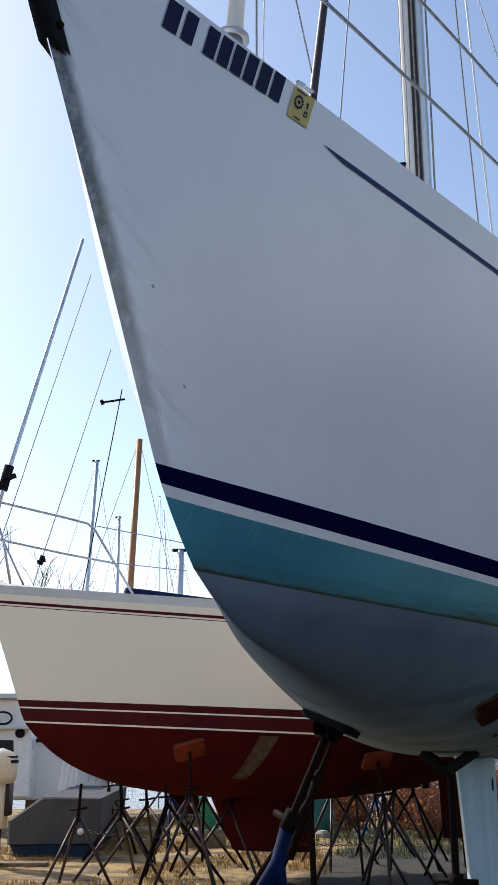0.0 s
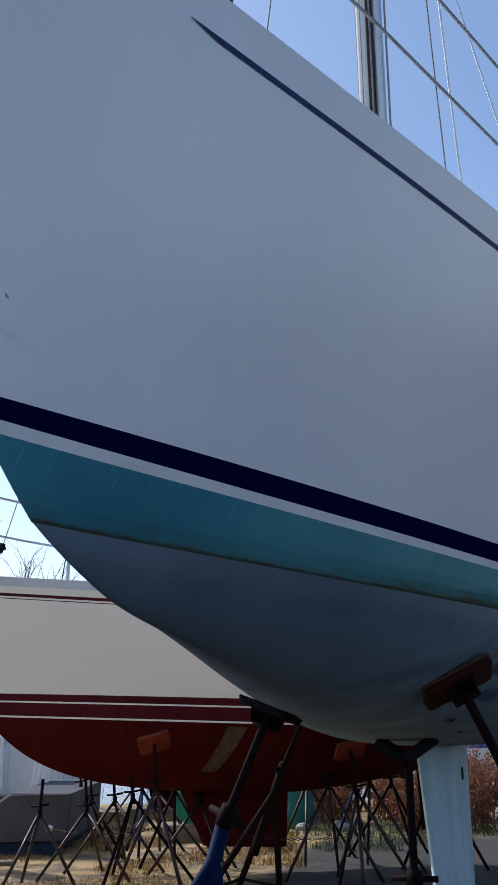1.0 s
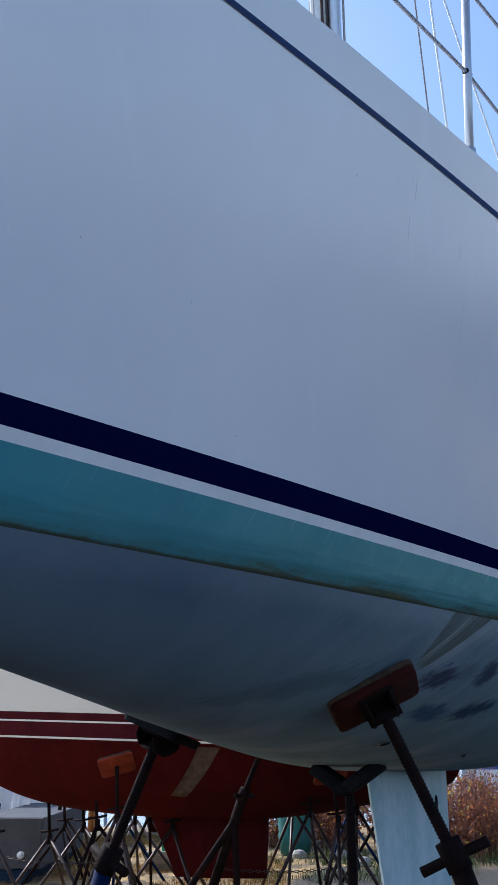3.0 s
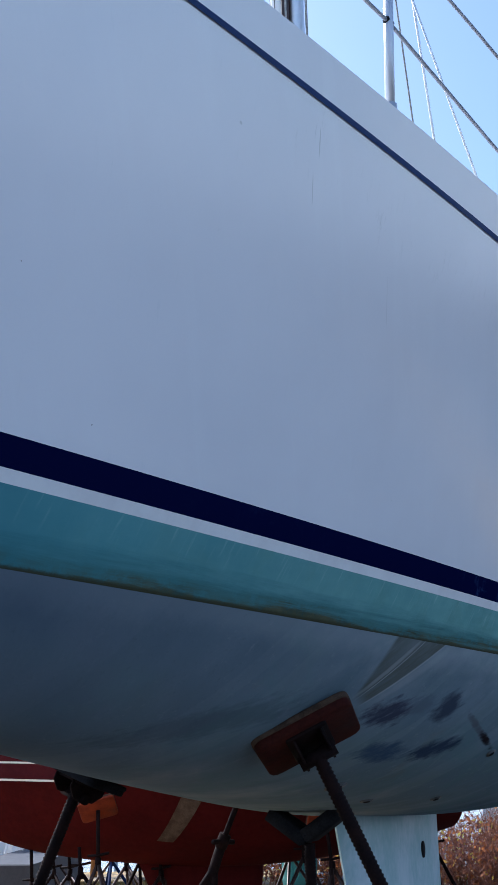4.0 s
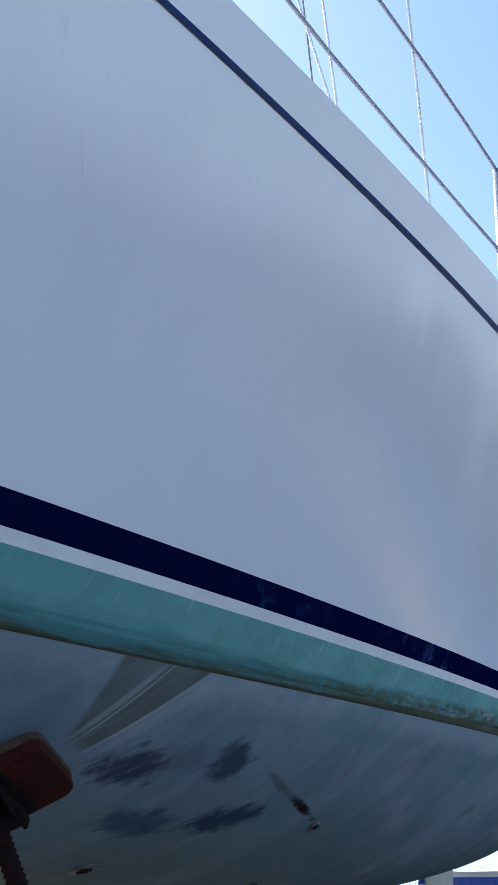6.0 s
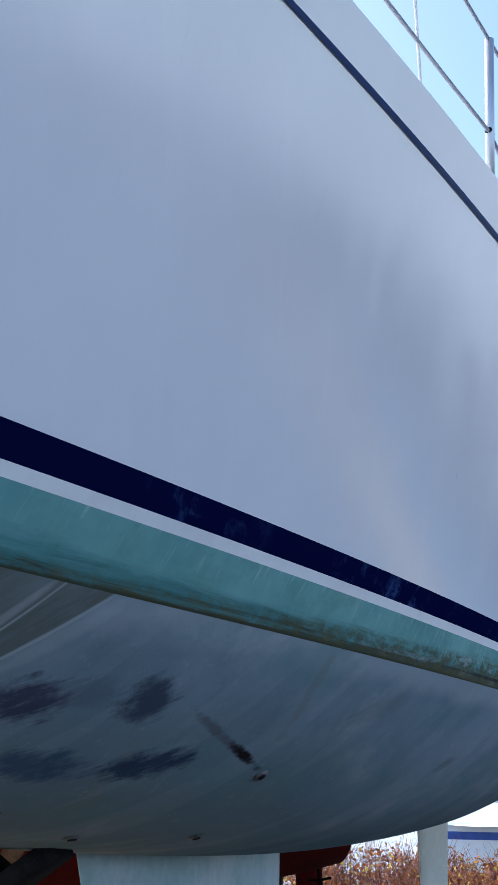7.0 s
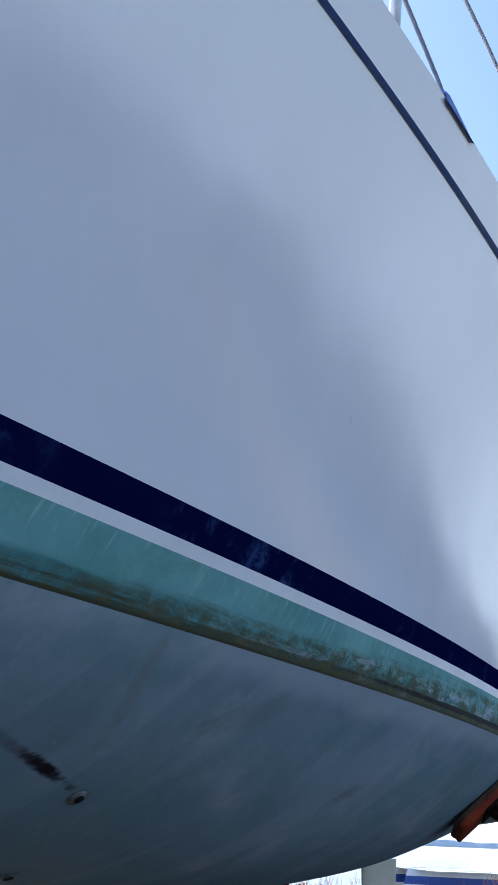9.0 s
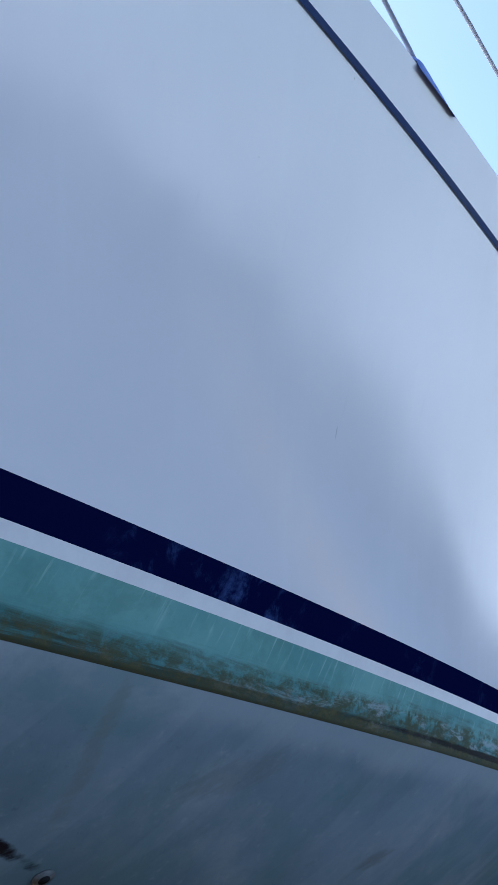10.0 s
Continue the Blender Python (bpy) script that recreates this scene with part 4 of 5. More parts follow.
wire("lifeline", [rail(s, h) for s, h in ((-0.5, 0.31), (1.0, 0.31), (2.04, 0.30), (2.4, 0.25), (2.75, 0.21), (3.45, 0.21), (3.73, 0.235), (3.95, 0.135), (4.2, 0.0))], 0.0055, WIRE, "")
# blue canvas cover that shows over the sheer
cov = []
for i in range(13):
    s = 3.885 + 0.165 * i / 12
    z = line_z("sh", s)
    hgt = 0.055 * (1 - 0.85 * (i / 12) ** 1.2) * min(1, 0.45 + i * 0.4)
    cov.append([at_boat(s, half_beam(s, z) - d, z - 0.01 + hgt * k) for d, k in ((-0.004, 0), (0.0, 0.7), (0.012, 1), (0.05, 0.9), (0.10, 0))])
part("blue_cover", grid(cov), YBLUE, yacht, "navy canvas corner over the deck edge")


# ---- stands ----
def stand(name, label, pad_at, nut_at, foot_at, pad_axis, normal, size=(0.40, 0.26), post=RUST, legs=RUST, rod_r=0.021, group="boat stands", padmat=PADRED, spread=0.42, thread=True, thick=0.04, ply=None, channel=None):
    """A screw stand: a pad on a swivel bracket, a threaded rod with a handled nut, a post and three legs."""
    st = thing(name, label, "boat stand", group)
    p, q, g = Vector(pad_at), Vector(nut_at), Vector(foot_at)
    n = Vector(normal).normalized()
    a = Vector(pad_axis)
    a = (a - n * a.dot(n)).normalized()
    b = n.cross(a)
    pad = part("pad", slab(rounded(size[0], size[1], 0.03, 3), a, b, -n, p - n * 0.003, thick, 0.004), padmat, st, "painted plywood pad")
    part("pad_ply", slab(rounded(size[0] + 0.006, size[1] + 0.006, 0.03, 3), a, b, -n, p - n * 0.001, thick * 0.45, 0.002), ply or PADEDGE, pad, "weathered ply edge")
    c = p - n * thick
    wing = 0.075
    for sgn in (-1, 1):
        part("bracket", slab([(-0.08, 0), (0.08, 0), (0.08, 0.03), (0.045, 0.06), (-0.045, 0.06), (-0.08, 0.03)], b, -n, a, c + a * (sgn * wing * 0.55) - a * 0.004, 0.008, 0.002), channel or post, st, "welded steel channel")
    part("pad_plate", slab(rounded(size[0] * 0.42, size[1] * 0.8, 0.01, 2), a, b, -n, c, 0.012, 0.003), post, st)
    hub = c - n * 0.05
    part("swivel", tube([hub - a * 0.055, hub + a * 0.055], 0.02, 10), post, st)
    d = (q - hub).normalized()
    part("rod", threaded(hub, q, rod_r) if thread else tube([hub, q], rod_r, 8), RUST, st, "rusty threaded rod")
    e = d.cross(a).normalized()
    part("nut_handle", joined(tube([q - d * 0.05, q + d * 0.04], rod_r * 2.0, 8), tube([q - a * 0.11 - e * 0.02, q, q + a * 0.11 + e * 0.03], 0.017, 8)), RUST, st, "cast nut with two handles")
    top = q + d * 0.04
    low = top + (g - top) * 0.12
    part("post", tube([top, top + (g - top) * 0.55], rod_r * 1.65, 12), legs, st)
    side = d.cross(Vector((0, 0, 1)))
    side = (Vector((1, 0, 0)) if side.length < 0.05 else side).normalized()
    fwd = side.cross(Vector((0, 0, 1)))
    for k in range(3):
        an = radians(90 + 120 * k)
        f = Vector((g.x, g.y, 0.0)) + side * (spread * math.cos(an)) + fwd * (spread * math.sin(an))
        part("leg", tube([low, low + (f - low) * 0.1 - Vector((0, 0, 0.0)), f], rod_r * 1.25, 8), legs, st)
    for k in range(3):
        a0, a1 = radians(90 + 120 * k), radians(210 + 120 * k)
        r = 0.72
        f0 = low + (Vector((g.x, g.y, 0.0)) + side * (spread * math.cos(a0)) + fwd * (spread * math.sin(a0)) - low) * r
        f1 = low + (Vector((g.x, g.y, 0.0)) + side * (spread * math.cos(a1)) + fwd * (spread * math.sin(a1)) - low) * r
        part("brace", tube([f0, f1], rod_r * 0.6, 6), legs, st)
    return st


def bottom_normal(s, w):
    p = at_boat(s, w, bottom_z(s, w))
    n = (at_boat(s + 0.05, w, bottom_z(s + 0.05, w)) - p).cross(at_boat(s, w + 0.05, bottom_z(s, w + 0.05)) - p).normalized()
    return n if n.z > 0 else -n


def hull_stand(s, w, nut, foot, label, axis=(0.75, -0.45), tilt=None, **kw):
    p, n = at_boat(s, w, bottom_z(s, w)), bottom_normal(s, w)
    if tilt:
        n = AFT * tilt[0] + SIDE * tilt[1] + Z * tilt[2]
    ax = AFT * axis[0] + SIDE * axis[1] + Z * (axis[2] if len(axis) > 2 else 0)
    return stand("boat_stand", label, p, at_boat(*nut), Vector((*at_boat(*foot)[:2], 0)), ax, n, **kw)


hull_stand(2.763, 0.472, (2.80, 0.70, -0.38), (2.82, 1.10, -1.55), "rusty screw stand with an oxide-red plywood pad under the yacht's bilge", axis=(0.079, 0.252, 0.127), tilt=(0.196, -0.489, 0.850), size=(0.293, 0.226))
hull_stand(3.02, -0.38, (3.03, -0.60, -0.45), (3.03, -0.95, -1.55), "screw stand with dark pad and blue tripod under the bow", axis=(0.2, -1.0), legs=BLUEST, padmat=BLACKM, thick=0.03, ply=BLACKM, size=(0.26, 0.18))
hull_stand(6.38, 1.36, (6.45, 1.62, -0.42), (6.5, 2.1, -1.55), "rusty screw stand with an orange-red pad high under the quarter", axis=(0.25, 1.0), size=(0.42, 0.22), padmat=PADORANGE, channel=CHANNEL)
hull_stand(6.62, -1.20, (6.65, -1.45, -0.42), (6.7, -1.9, -1.55), "rusty screw stand under the yacht's far bilge", axis=(1.0, 0.0))
# V-headed post stand before the keel
vs = thing("boat_stand", "dark V-headed post stand before the yacht's keel", "boat stand", "boat stands")
vb = at_boat(4.11, 0.02, keel_z(4.11) - 0.10)
for sg in (-1, 1):
    tip, foot_ = at_boat(4.11, 0.02 + sg * 0.135, bottom_z(4.11, 0.135) - 0.012), vb
    dirv = (tip - foot_).normalized()
    nrm = AFT.cross(dirv).normalized()
    part("v_arm", slab([(0, -0.07), (0.02 + (tip - foot_).length, -0.06), (0.02 + (tip - foot_).length, 0.06), (0, 0.07)], dirv, AFT, nrm, foot_ - nrm * 0.035, 0.055, 0.006), BLACKM, vs, "thick dark V arm")
part("rod", threaded(vb - Z * 0.02, Vector((vb.x, vb.y, 0.72)), 0.024), RUST, vs)
part("nut_handle", joined(tube([(vb.x, vb.y, 0.68), (vb.x, vb.y, 0.76)], 0.042, 8), tube([Vector((vb.x, vb.y, 0.72)) - SIDE * 0.12, Vector((vb.x, vb.y, 0.72)) + SIDE * 0.12], 0.016, 8)), RUST, vs)
part("post", tube([(vb.x, vb.y, 0.70), (vb.x, vb.y, 0.2)], 0.034, 10), RUST, vs)
for k in range(3):
    an = radians(40 + 120 * k)
    part("leg", tube([(vb.x, vb.y, 0.66), (vb.x + 0.5 * math.cos(an), vb.y + 0.5 * math.sin(an), 0.0)], 0.024, 8), RUST, vs)
# timber blocks under the keel
for s in (5.2, 5.8, 6.4):
    c = at_boat(s, 0, -EYE)
    tb = thing("timber_block", "weathered timber block under the yacht's keel", "timber block", "keel blocks")
    part("beam", slab(rounded(0.2, 0.9, 0.01, 2), AFT, SIDE, Z, (c.x, c.y, 0.0), 0.152, 0.008), WOODBLK, tb)

# ---- the red and cream sailing boat behind ----
FB = Vector((-2.44, 11.35, 0))
FPHI, FTRIM = radians(9.0), radians(2.4)
FA = Vector((math.cos(FPHI), math.sin(FPHI), -math.tan(FTRIM)))
FS = Vector((math.sin(FPHI), -math.cos(FPHI), 0))
FEND = 4.95


def at_far(s, w, z):
    return FB + FA * s + FS * w + Vector((0, 0, z))


def far_stem(z):
    d = z - 1.75
    return -0.36 * d if d > 0 else 0.22 * (-d) + 1.1 * d * d


def far_beam(s, z):
    a = far_stem(z)
    xi = min(max((s - a) / (3.3 - a), 0), 1)
    return (1.12 + 0.16 * (z - 1.6)) * max(1 - (1 - xi) ** 1.75, 0) * (1 - 0.42 * max((s - 3.3) / 2.0, 0) ** 2)


def far_line(k, s):
    return {"sh": 2.99 - 0.075 * s + 0.0078 * s * s, "rail": 2.90 - 0.075 * s + 0.0078 * s * s, "cove": 2.83 - 0.075 * s + 0.0078 * s * s, "cove2": 2.80 - 0.075 * s + 0.0078 * s * s, "pin": 2.782 - 0.075 * s + 0.0078 * s * s, "pin2": 2.774 - 0.075 * s + 0.0078 * s * s, "a": 1.815, "b": 1.745, "c": 1.729, "d": 1.60, "e": 1.582, "wl": 1.57}[k]


def far_keel_z(s):
    x = max(s - far_stem(1.57), 0)
    return 1.57 - 0.70 * (1 - math.exp(-x * 1.75)) * (1 - 0.8 * max((s - 2.6) / 2.9, 0) ** 1.8)


def far_rows(k0, k1, n, m=70):
    out = []
    for i in range(n + 1):
        r, row = i / n, []
        for j in range(m + 1):
            u, s = (j / m) ** 1.3, 0
            for _ in range(3):
                z = far_line(k0, s) * (1 - r) + far_line(k1, s) * r
                a = far_stem(z)
                s = a + (FEND - a) * u
            row.append((s, far_beam(s, z), z))
        out.append(row)
    return out


def far_both(rows):
    v0, f0 = grid([[at_far(*p) for p in r] for r in rows])
    v1, f1 = grid([[at_far(s, -w, z) for s, w, z in r] for r in rows])
    return v0 + v1, f0 + [tuple(reversed([i + len(v0) for i in f])) for f in f1]


cruiser = thing("sailing_boat", "cream sailing boat with maroon stripes and brick-red bottom on stands", "sailing boat")
for nm, k0, k1, n, mat, lab in (
    ("deck_edge", "sh", "rail", 3, CREAMDK, "grey rounded deck edge"), ("topside", "rail", "cove", 3, CREAM, "cream topsides"), ("cove_stripe", "cove", "cove2", 1, MAROON, "thin maroon line"), ("topside", "cove2", "pin", 1, CREAM, ""), ("pin_line", "pin", "pin2", 1, MAROON, "hair-thin maroon line"), ("topside", "pin2", "a", 14, CREAM, ""),
    ("boot_stripe", "a", "b", 2, MAROON, "maroon stripe"), ("white_line", "b", "c", 1, CREAM, ""), ("boot_stripe", "c", "d", 2, MAROON, ""), ("white_line", "d", "e", 1, CREAM, ""), ("red_band", "e", "wl", 1, REDBOT, ""),
):
    part(nm, far_both(far_rows(k0, k1, n)), mat, cruiser, lab)


def far_bottom(s, r):
    zk = far_keel_z(s)
    m = 1.15 + 1.4 * min(max(s / 3.5, 0), 1)
    return r * far_beam(s, 1.57), zk + (1.57 - zk) * r**m


fb_rows = []
for i in range(17):
    a = far_stem(1.57)
    row = []
    for j in range(71):
        s = a + (FEND - a) * (j / 70) ** 1.3
        row.append((s, *far_bottom(s, 1 - i / 16)))
    fb_rows.append(row)
part("bottom", far_both(fb_rows), REDBOT, cruiser, "brick-red antifouled bottom")
fd = []
for j in range(41):
    s = far_stem(2.99) + 0.01 + (FEND - far_stem(2.99)) * (j / 40)
    z = far_line("sh", s)
    fd.append([at_far(s, far_beam(s, z) * k, z - 0.003 + 0.05 * (1 - k * k)) for k in (-1, -0.5, 0, 0.5, 1)])
part("deck", grid(fd), CREAMDK, cruiser)
fk = []
for i in range(7):
    r = i / 6
    le, te, z = 1.95 + 0.36 * r, 3.22 - 0.04 * r, 1.05 - 0.80 * r
    row = []
    for k in range(17):
        a = 2 * math.pi * k / 16
        row.append(at_far((le + te) / 2 - (te - le) / 2 * math.cos(a), 0.075 * math.sin(a), z + math.tan(FTRIM) * (le + te) / 2))
    fk.append(row)
v, f = grid(fk)
part("keel", (v, f + [tuple(6 * 17 + k for k in range(16))]), REDBOT, cruiser, "brick-red fin keel")
part("rudder", slab([(0, 0), (0.22, 0), (0.24, -0.75), (0.03, -0.75)], FA.normalized(), Z, FS, at_far(4.62, -0.02, 1.30), 0.045, 0.01), REDBOT, cruiser, "dark red rudder")
part("propeller", joined(tube([at_far(4.25, 0.0, 1.22), at_far(4.5, 0, 1.14)], 0.016, 8), tube([at_far(4.47, 0, 1.06), at_far(4.49, 0, 1.24)], 0.045, 8)), RUSTL, cruiser, "small bronze propeller")
pt = []
for i in range(7):
    r = 0.99 - 0.40 * i / 6
    s = 2.44 - 0.22 * i / 6
    row = []
    for k in (0, 0.5, 1):
        ss = s + (0.19 - 0.05 * i / 6) * k
        w, z = far_bottom(ss, r)
        row.append(at_far(ss, w + 0.004, z - 0.004))
    pt.append(row)
part("sanded_patch", grid(pt), PATCH, cruiser, "sanded grey repair patch")
# bow pulpit, forestay, canvas
def frail(s, h, inset=0.08):
    z = far_line("sh", s)
    return at_far(s, max(far_beam(s, z) - inset, 0.0), z + h)


part("pulpit", joined(
    tube([(-3.05, 10.90, 3.99), (-2.69, 10.95, 3.89), (-1.95, 11.00, 3.72), (-1.73, 11.00, 3.66), (-1.65, 11.00, 3.59), (-1.22, 11.00, 2.90)], 0.013, 8),
    tube([(-3.02, 10.90, 3.52), (-2.63, 10.95, 3.47), (-1.96, 11.00, 3.33), (-1.44, 11.00, 3.23)], 0.012, 8),
    tube([(-2.69, 10.90, 3.66), (-2.61, 10.90, 3.45), (-2.51, 10.90, 3.00)], 0.014, 8),
    tube([(-2.61, 10.90, 3.45), (-2.38, 10.95, 2.99)], 0.011, 8)), STEEL, cruiser, "steel bow pulpit")
part("forestay", tube([(-2.77, 11.20, 3.85), (-2.70, 11.20, 4.20), (-2.37, 11.90, 6.36), (-2.16, 12.30, 7.69)], 0.024, 8), ALU, cruiser, "grey furler foil on the forestay")
part("furler_drum", joined(tube([(-2.73, 11.20, 4.08), (-2.67, 11.20, 4.36)], 0.055, 10), tube([(-2.67, 11.15, 4.20), (-2.58, 11.15, 4.24)], 0.03, 8)), BLACKM, cruiser, "black furler drum")
for a_, b_ in (((-2.75, 11.40, 3.60), (-2.08, 12.60, 7.33)), ((-2.37, 11.40, 3.06), (-1.78, 12.60, 6.27)), ((-1.67, 11.30, 3.69), (-0.74, 12.20, 3.65)), ((-1.48, 11.30, 3.28), (-0.73, 12.20, 3.32))):
    part("stay_wire", tube([a_, b_], 0.006, 6), WIRE, cruiser)
part("bow_roller", joined(tube([(-2.29, 11.30, 3.26), (-2.26, 11.30, 3.36)], 0.03, 8), tube([(-2.32, 11.30, 3.29), (-2.23, 11.30, 3.31)], 0.022, 8)), BLACKM, cruiser)
part("sail_cover", tube([(-1.36, 11.50, 2.985), (-1.16, 11.60, 2.975), (-0.71, 12.00, 2.96), (-0.13, 12.40, 2.93)], 0.05, 10), CANVASN, cruiser, "navy canvas bundle on deck")


def far_stand(x, y, head, lean, label, pad=None, legs=RUSTL, r=0.42, seed=1):
    """A tripod stand with its rod head at (x, y, head)."""
    rng = random.Random(seed)
    st = thing("boat_stand", label, "boat stand", "boat stands")
    hub = Vector((x + lean[0] * 0.4, y + lean[1] * 0.4, head * rng.uniform(0.66, 0.80)))
    part("rod", tube([hub, (x, y, head)], 0.016, 8), RUST, st)
    part("collar", tube([hub - Z * 0.06, hub + Z * 0.04], 0.025, 8), RUST, st)
    part("nut_handle", tube([hub + Vector((-0.09, 0.03, 0.05)), hub + Vector((0, 0, 0.055)), hub + Vector((0.09, -0.03, 0.075))], 0.011, 6), RUST, st)
    a0 = rng.uniform(0, 120)
    for k in range(3):
        an = radians(a0 + 120 * k)
        part("leg", tube([hub, (hub.x + lean[0] + r * math.cos(an), hub.y + lean[1] + r * math.sin(an), 0.0)], 0.016, 8), legs, st)
    if pad:
        a, n = Vector(pad[0]), Vector(pad[1]).normalized()
        a = (a - n * a.dot(n)).normalized()
        plate_ = part("pad", slab(rounded(0.30, 0.24, 0.03, 3), a, n.cross(a), -n, Vector((x, y, head)) + n * 0.03, 0.03, 0.004), PADORANGE, st, "orange plywood pad")
        part("pad_ply", slab(rounded(0.306, 0.246, 0.03, 3), a, n.cross(a), -n, Vector((x, y, head)) + n * 0.032, 0.014, 0.002), PADEDGE, plate_)
    return st


far_stand(-0.56, 10.52, 1.30, (0.05, -0.12), "rusty tripod stand with an orange pad under the cream boat", pad=((1, 0.1, 0.25), (-0.25, 0.62, 0.75)), seed=3)
far_stand(1.30, 10.72, 1.20, (0.1, -0.15), "rusty tripod stand with an orange pad under the boat's quarter", pad=((1, 0.1, -0.1), (-0.25, 0.6, 0.75)), seed=4)
far_stand(-1.68, 10.95, 0.98, (-0.05, 0.0), "rusty tripod stand under the cream boat's forefoot", seed=8)
for x, y, h, sd in ((-1.14, 12.1, 0.93, 5), (-0.52, 12.4, 1.0, 6), (0.95, 12.5, 1.15, 7), (1.9, 12.6, 1.1, 9), (-1.9, 14.6, 0.95, 10), (-1.2, 15.2, 1.0, 11), (2.3, 11.9, 1.2, 12), (-1.35, 11.5, 0.95, 14), (-0.85, 11.2, 0.98, 15), (-0.2, 11.6, 1.0, 16), (-0.75, 13.0, 0.95, 17), (-1.55, 13.2, 0.9, 18), (1.55, 11.6, 1.15, 19), (1.1, 11.2, 1.12, 20)):
    far_stand(x, y, h, (0.04, 0.03), "rusty tripod boat stand on the dry grass", seed=sd, legs=RUSTL if sd % 3 else RUST, r=0.50 + 0.02 * (sd % 6))
far_stand(1.55, 13.6, 1.0, (0.1, 0.0), "blue painted tripod stand near the shrubs", legs=BLUEST, seed=21)
far_stand(-1.0, 13.4, 0.9, (0.1, 0.0), "blue painted tripod stand on the dry grass", legs=BLUEST, seed=22)


def chain(p, q, sag, label):
    ch = thing("chain", label, "chain", "stand chains")
    p, q = Vector(p), Vector(q)
    n = int((q - p).length / 0.032)
    links = []
    d = (q - p).normalized()
    for i in range(n):
        t = (i + 0.5) / n
        c = p + (q - p) * t - Z * (sag * 4 * t * (1 - t))
        e = d.cross(Z).normalized() if i % 2 else Z
        links.append(tube([c + d * (0.02 * math.cos(a)) + e * (0.011 * math.sin(a)) for a in [2 * math.pi * k / 6 for k in range(7)]], 0.0035, 4))
    part("chain_body", joined(*links), RUSTL, ch)
    return ch


chain((-1.60, 11.0, 0.52), (-0.56, 10.6, 0.55), 0.05, "galvanised chain slung between two boat stands")
chain((0.30, 10.7, 0.45), (1.35, 10.7, 0.45), 0.03, "galvanised chain slung between rusty boat stands")

# ---- things beyond, on the yard's open side ----
mb = thing("motor_boat", "small grey-primed motor boat with dull blue bottom on the grass", "motor boat")
part("hull", slab([(-2.95, 0.14), (-1.84, 0.15), (-1.80, 0.69), (-2.55, 0.70), (-2.95, 0.42)], X, Z, Y, (0, 13.4, 0), 2.6, 0.03), GREYHULL, mb, "grey-primed hull", smooth=False)
part("bottom", slab([(-2.92, 0.135), (-1.86, 0.145), (-1.98, 0.0), (-2.85, 0.0)], X, Z, Y, (0, 13.43, 0), 2.5, 0.02), BLUEHULL, mb, "dull blue bottom", smooth=False)
part("float", tube([(-2.05, 13.36, 0.30), (-2.05, 13.41, 0.30)], 0.04, 12), WHITEG, mb, "small round white fitting")
part("locker_edge", block(-3.05, -2.9, 13.3, 13.36, 0.98, 1.12), REDP, mb, "bright red patch")
for dx in (-2.6, -2.2):
    bl = thing("timber_block", "weathered timber block under a boat", "timber block", "keel blocks")
    part("beam", block(dx - 0.25, dx + 0.25, 13.6, 13.85, 0.0, 0.22), WOODBLK, bl)
ob_ = thing("outboard_motor", "cream outboard motor with navy bands hung on a stern bracket", "outboard motor")
ox, oy = -2.86, 12.5
cowl = []
for i in range(9):
    r = i / 8
    z = 0.86 + 0.44 * r
    k = math.sqrt(max(1 - (2 * r - 1) ** 4, 0)) * (1 - 0.12 * r)
    cowl.append([(ox + 0.19 * k * math.cos(a), oy + 0.24 * k * math.sin(a), z) for a in [2 * math.pi * j / 18 for j in range(19)]])
part("cowling", grid(cowl), COWL, ob_, "cream rounded cowling")
part("band", tube([(ox, oy, 1.13), (ox, oy, 1.165)], 0.193, 18), CANVASN, ob_)
part("band", tube([(ox, oy, 1.19), (ox, oy, 1.21)], 0.186, 18), CANVASN, ob_)
part("midsection", slab(rounded(0.22, 0.26, 0.04, 3), X, Y, Z, (ox - 0.03, oy, 0.42), 0.5, 0.02), COWL, ob_)
part("bracket", slab(rounded(0.1, 0.26, 0.02, 2), X, Y, Z, (ox + 0.07, oy + 0.05, 0.55), 0.36, 0.015), RUSTL, ob_)
part("leg", slab(rounded(0.10, 0.16, 0.03, 3), X, Y, Z, (ox - 0.02, oy, 0.0), 0.45, 0.02), BLACKM, ob_)
cb = thing("cabin_boat", "white cabin boat with dark windows hauled out behind", "motor boat")
part("hull", slab([(-3.75, 0.45), (-2.55, 0.45), (-2.45, 1.32), (-3.75, 1.40)], X, Z, Y, (0, 16.6, 0), 3.0, 0.03), WHITEG, cb, smooth=False)
part("rub_strake", block(-3.75, -2.44, 16.55, 16.60, 1.30, 1.35), BLACKM, cb)
part("cabin", slab([(-4.4, 0.5), (-3.28, 0.5), (-3.30, 1.95), (-4.4, 1.95)], X, Z, Y, (0, 16.2, 0), 1.8, 0.04), WHITEG, cb, smooth=False)
part("window", slab([(-3.86, 1.10), (-3.54, 1.10), (-3.56, 1.34), (-3.86, 1.34)], X, Z, -Y, (0, 16.2, 0), 0.012, 0.003), GLASS, cb, "dark square window", smooth=False)
part("helm_wheel", tube([(-3.72 + 0.14 * math.cos(a), 16.1, 1.66 + 0.09 * math.sin(a)) for a in [2 * math.pi * k / 14 for k in range(15)]], 0.016, 6), BLACKM, cb, "dark steering wheel")
part("dash_ledge", block(-4.4, -3.3, 16.05, 16.2, 1.50, 1.55), CREAMDK, cb)
part("gauge", tube([(-3.46, 16.14, 1.44), (-3.46, 16.2, 1.44)], 0.07, 12), BLACKM, cb)
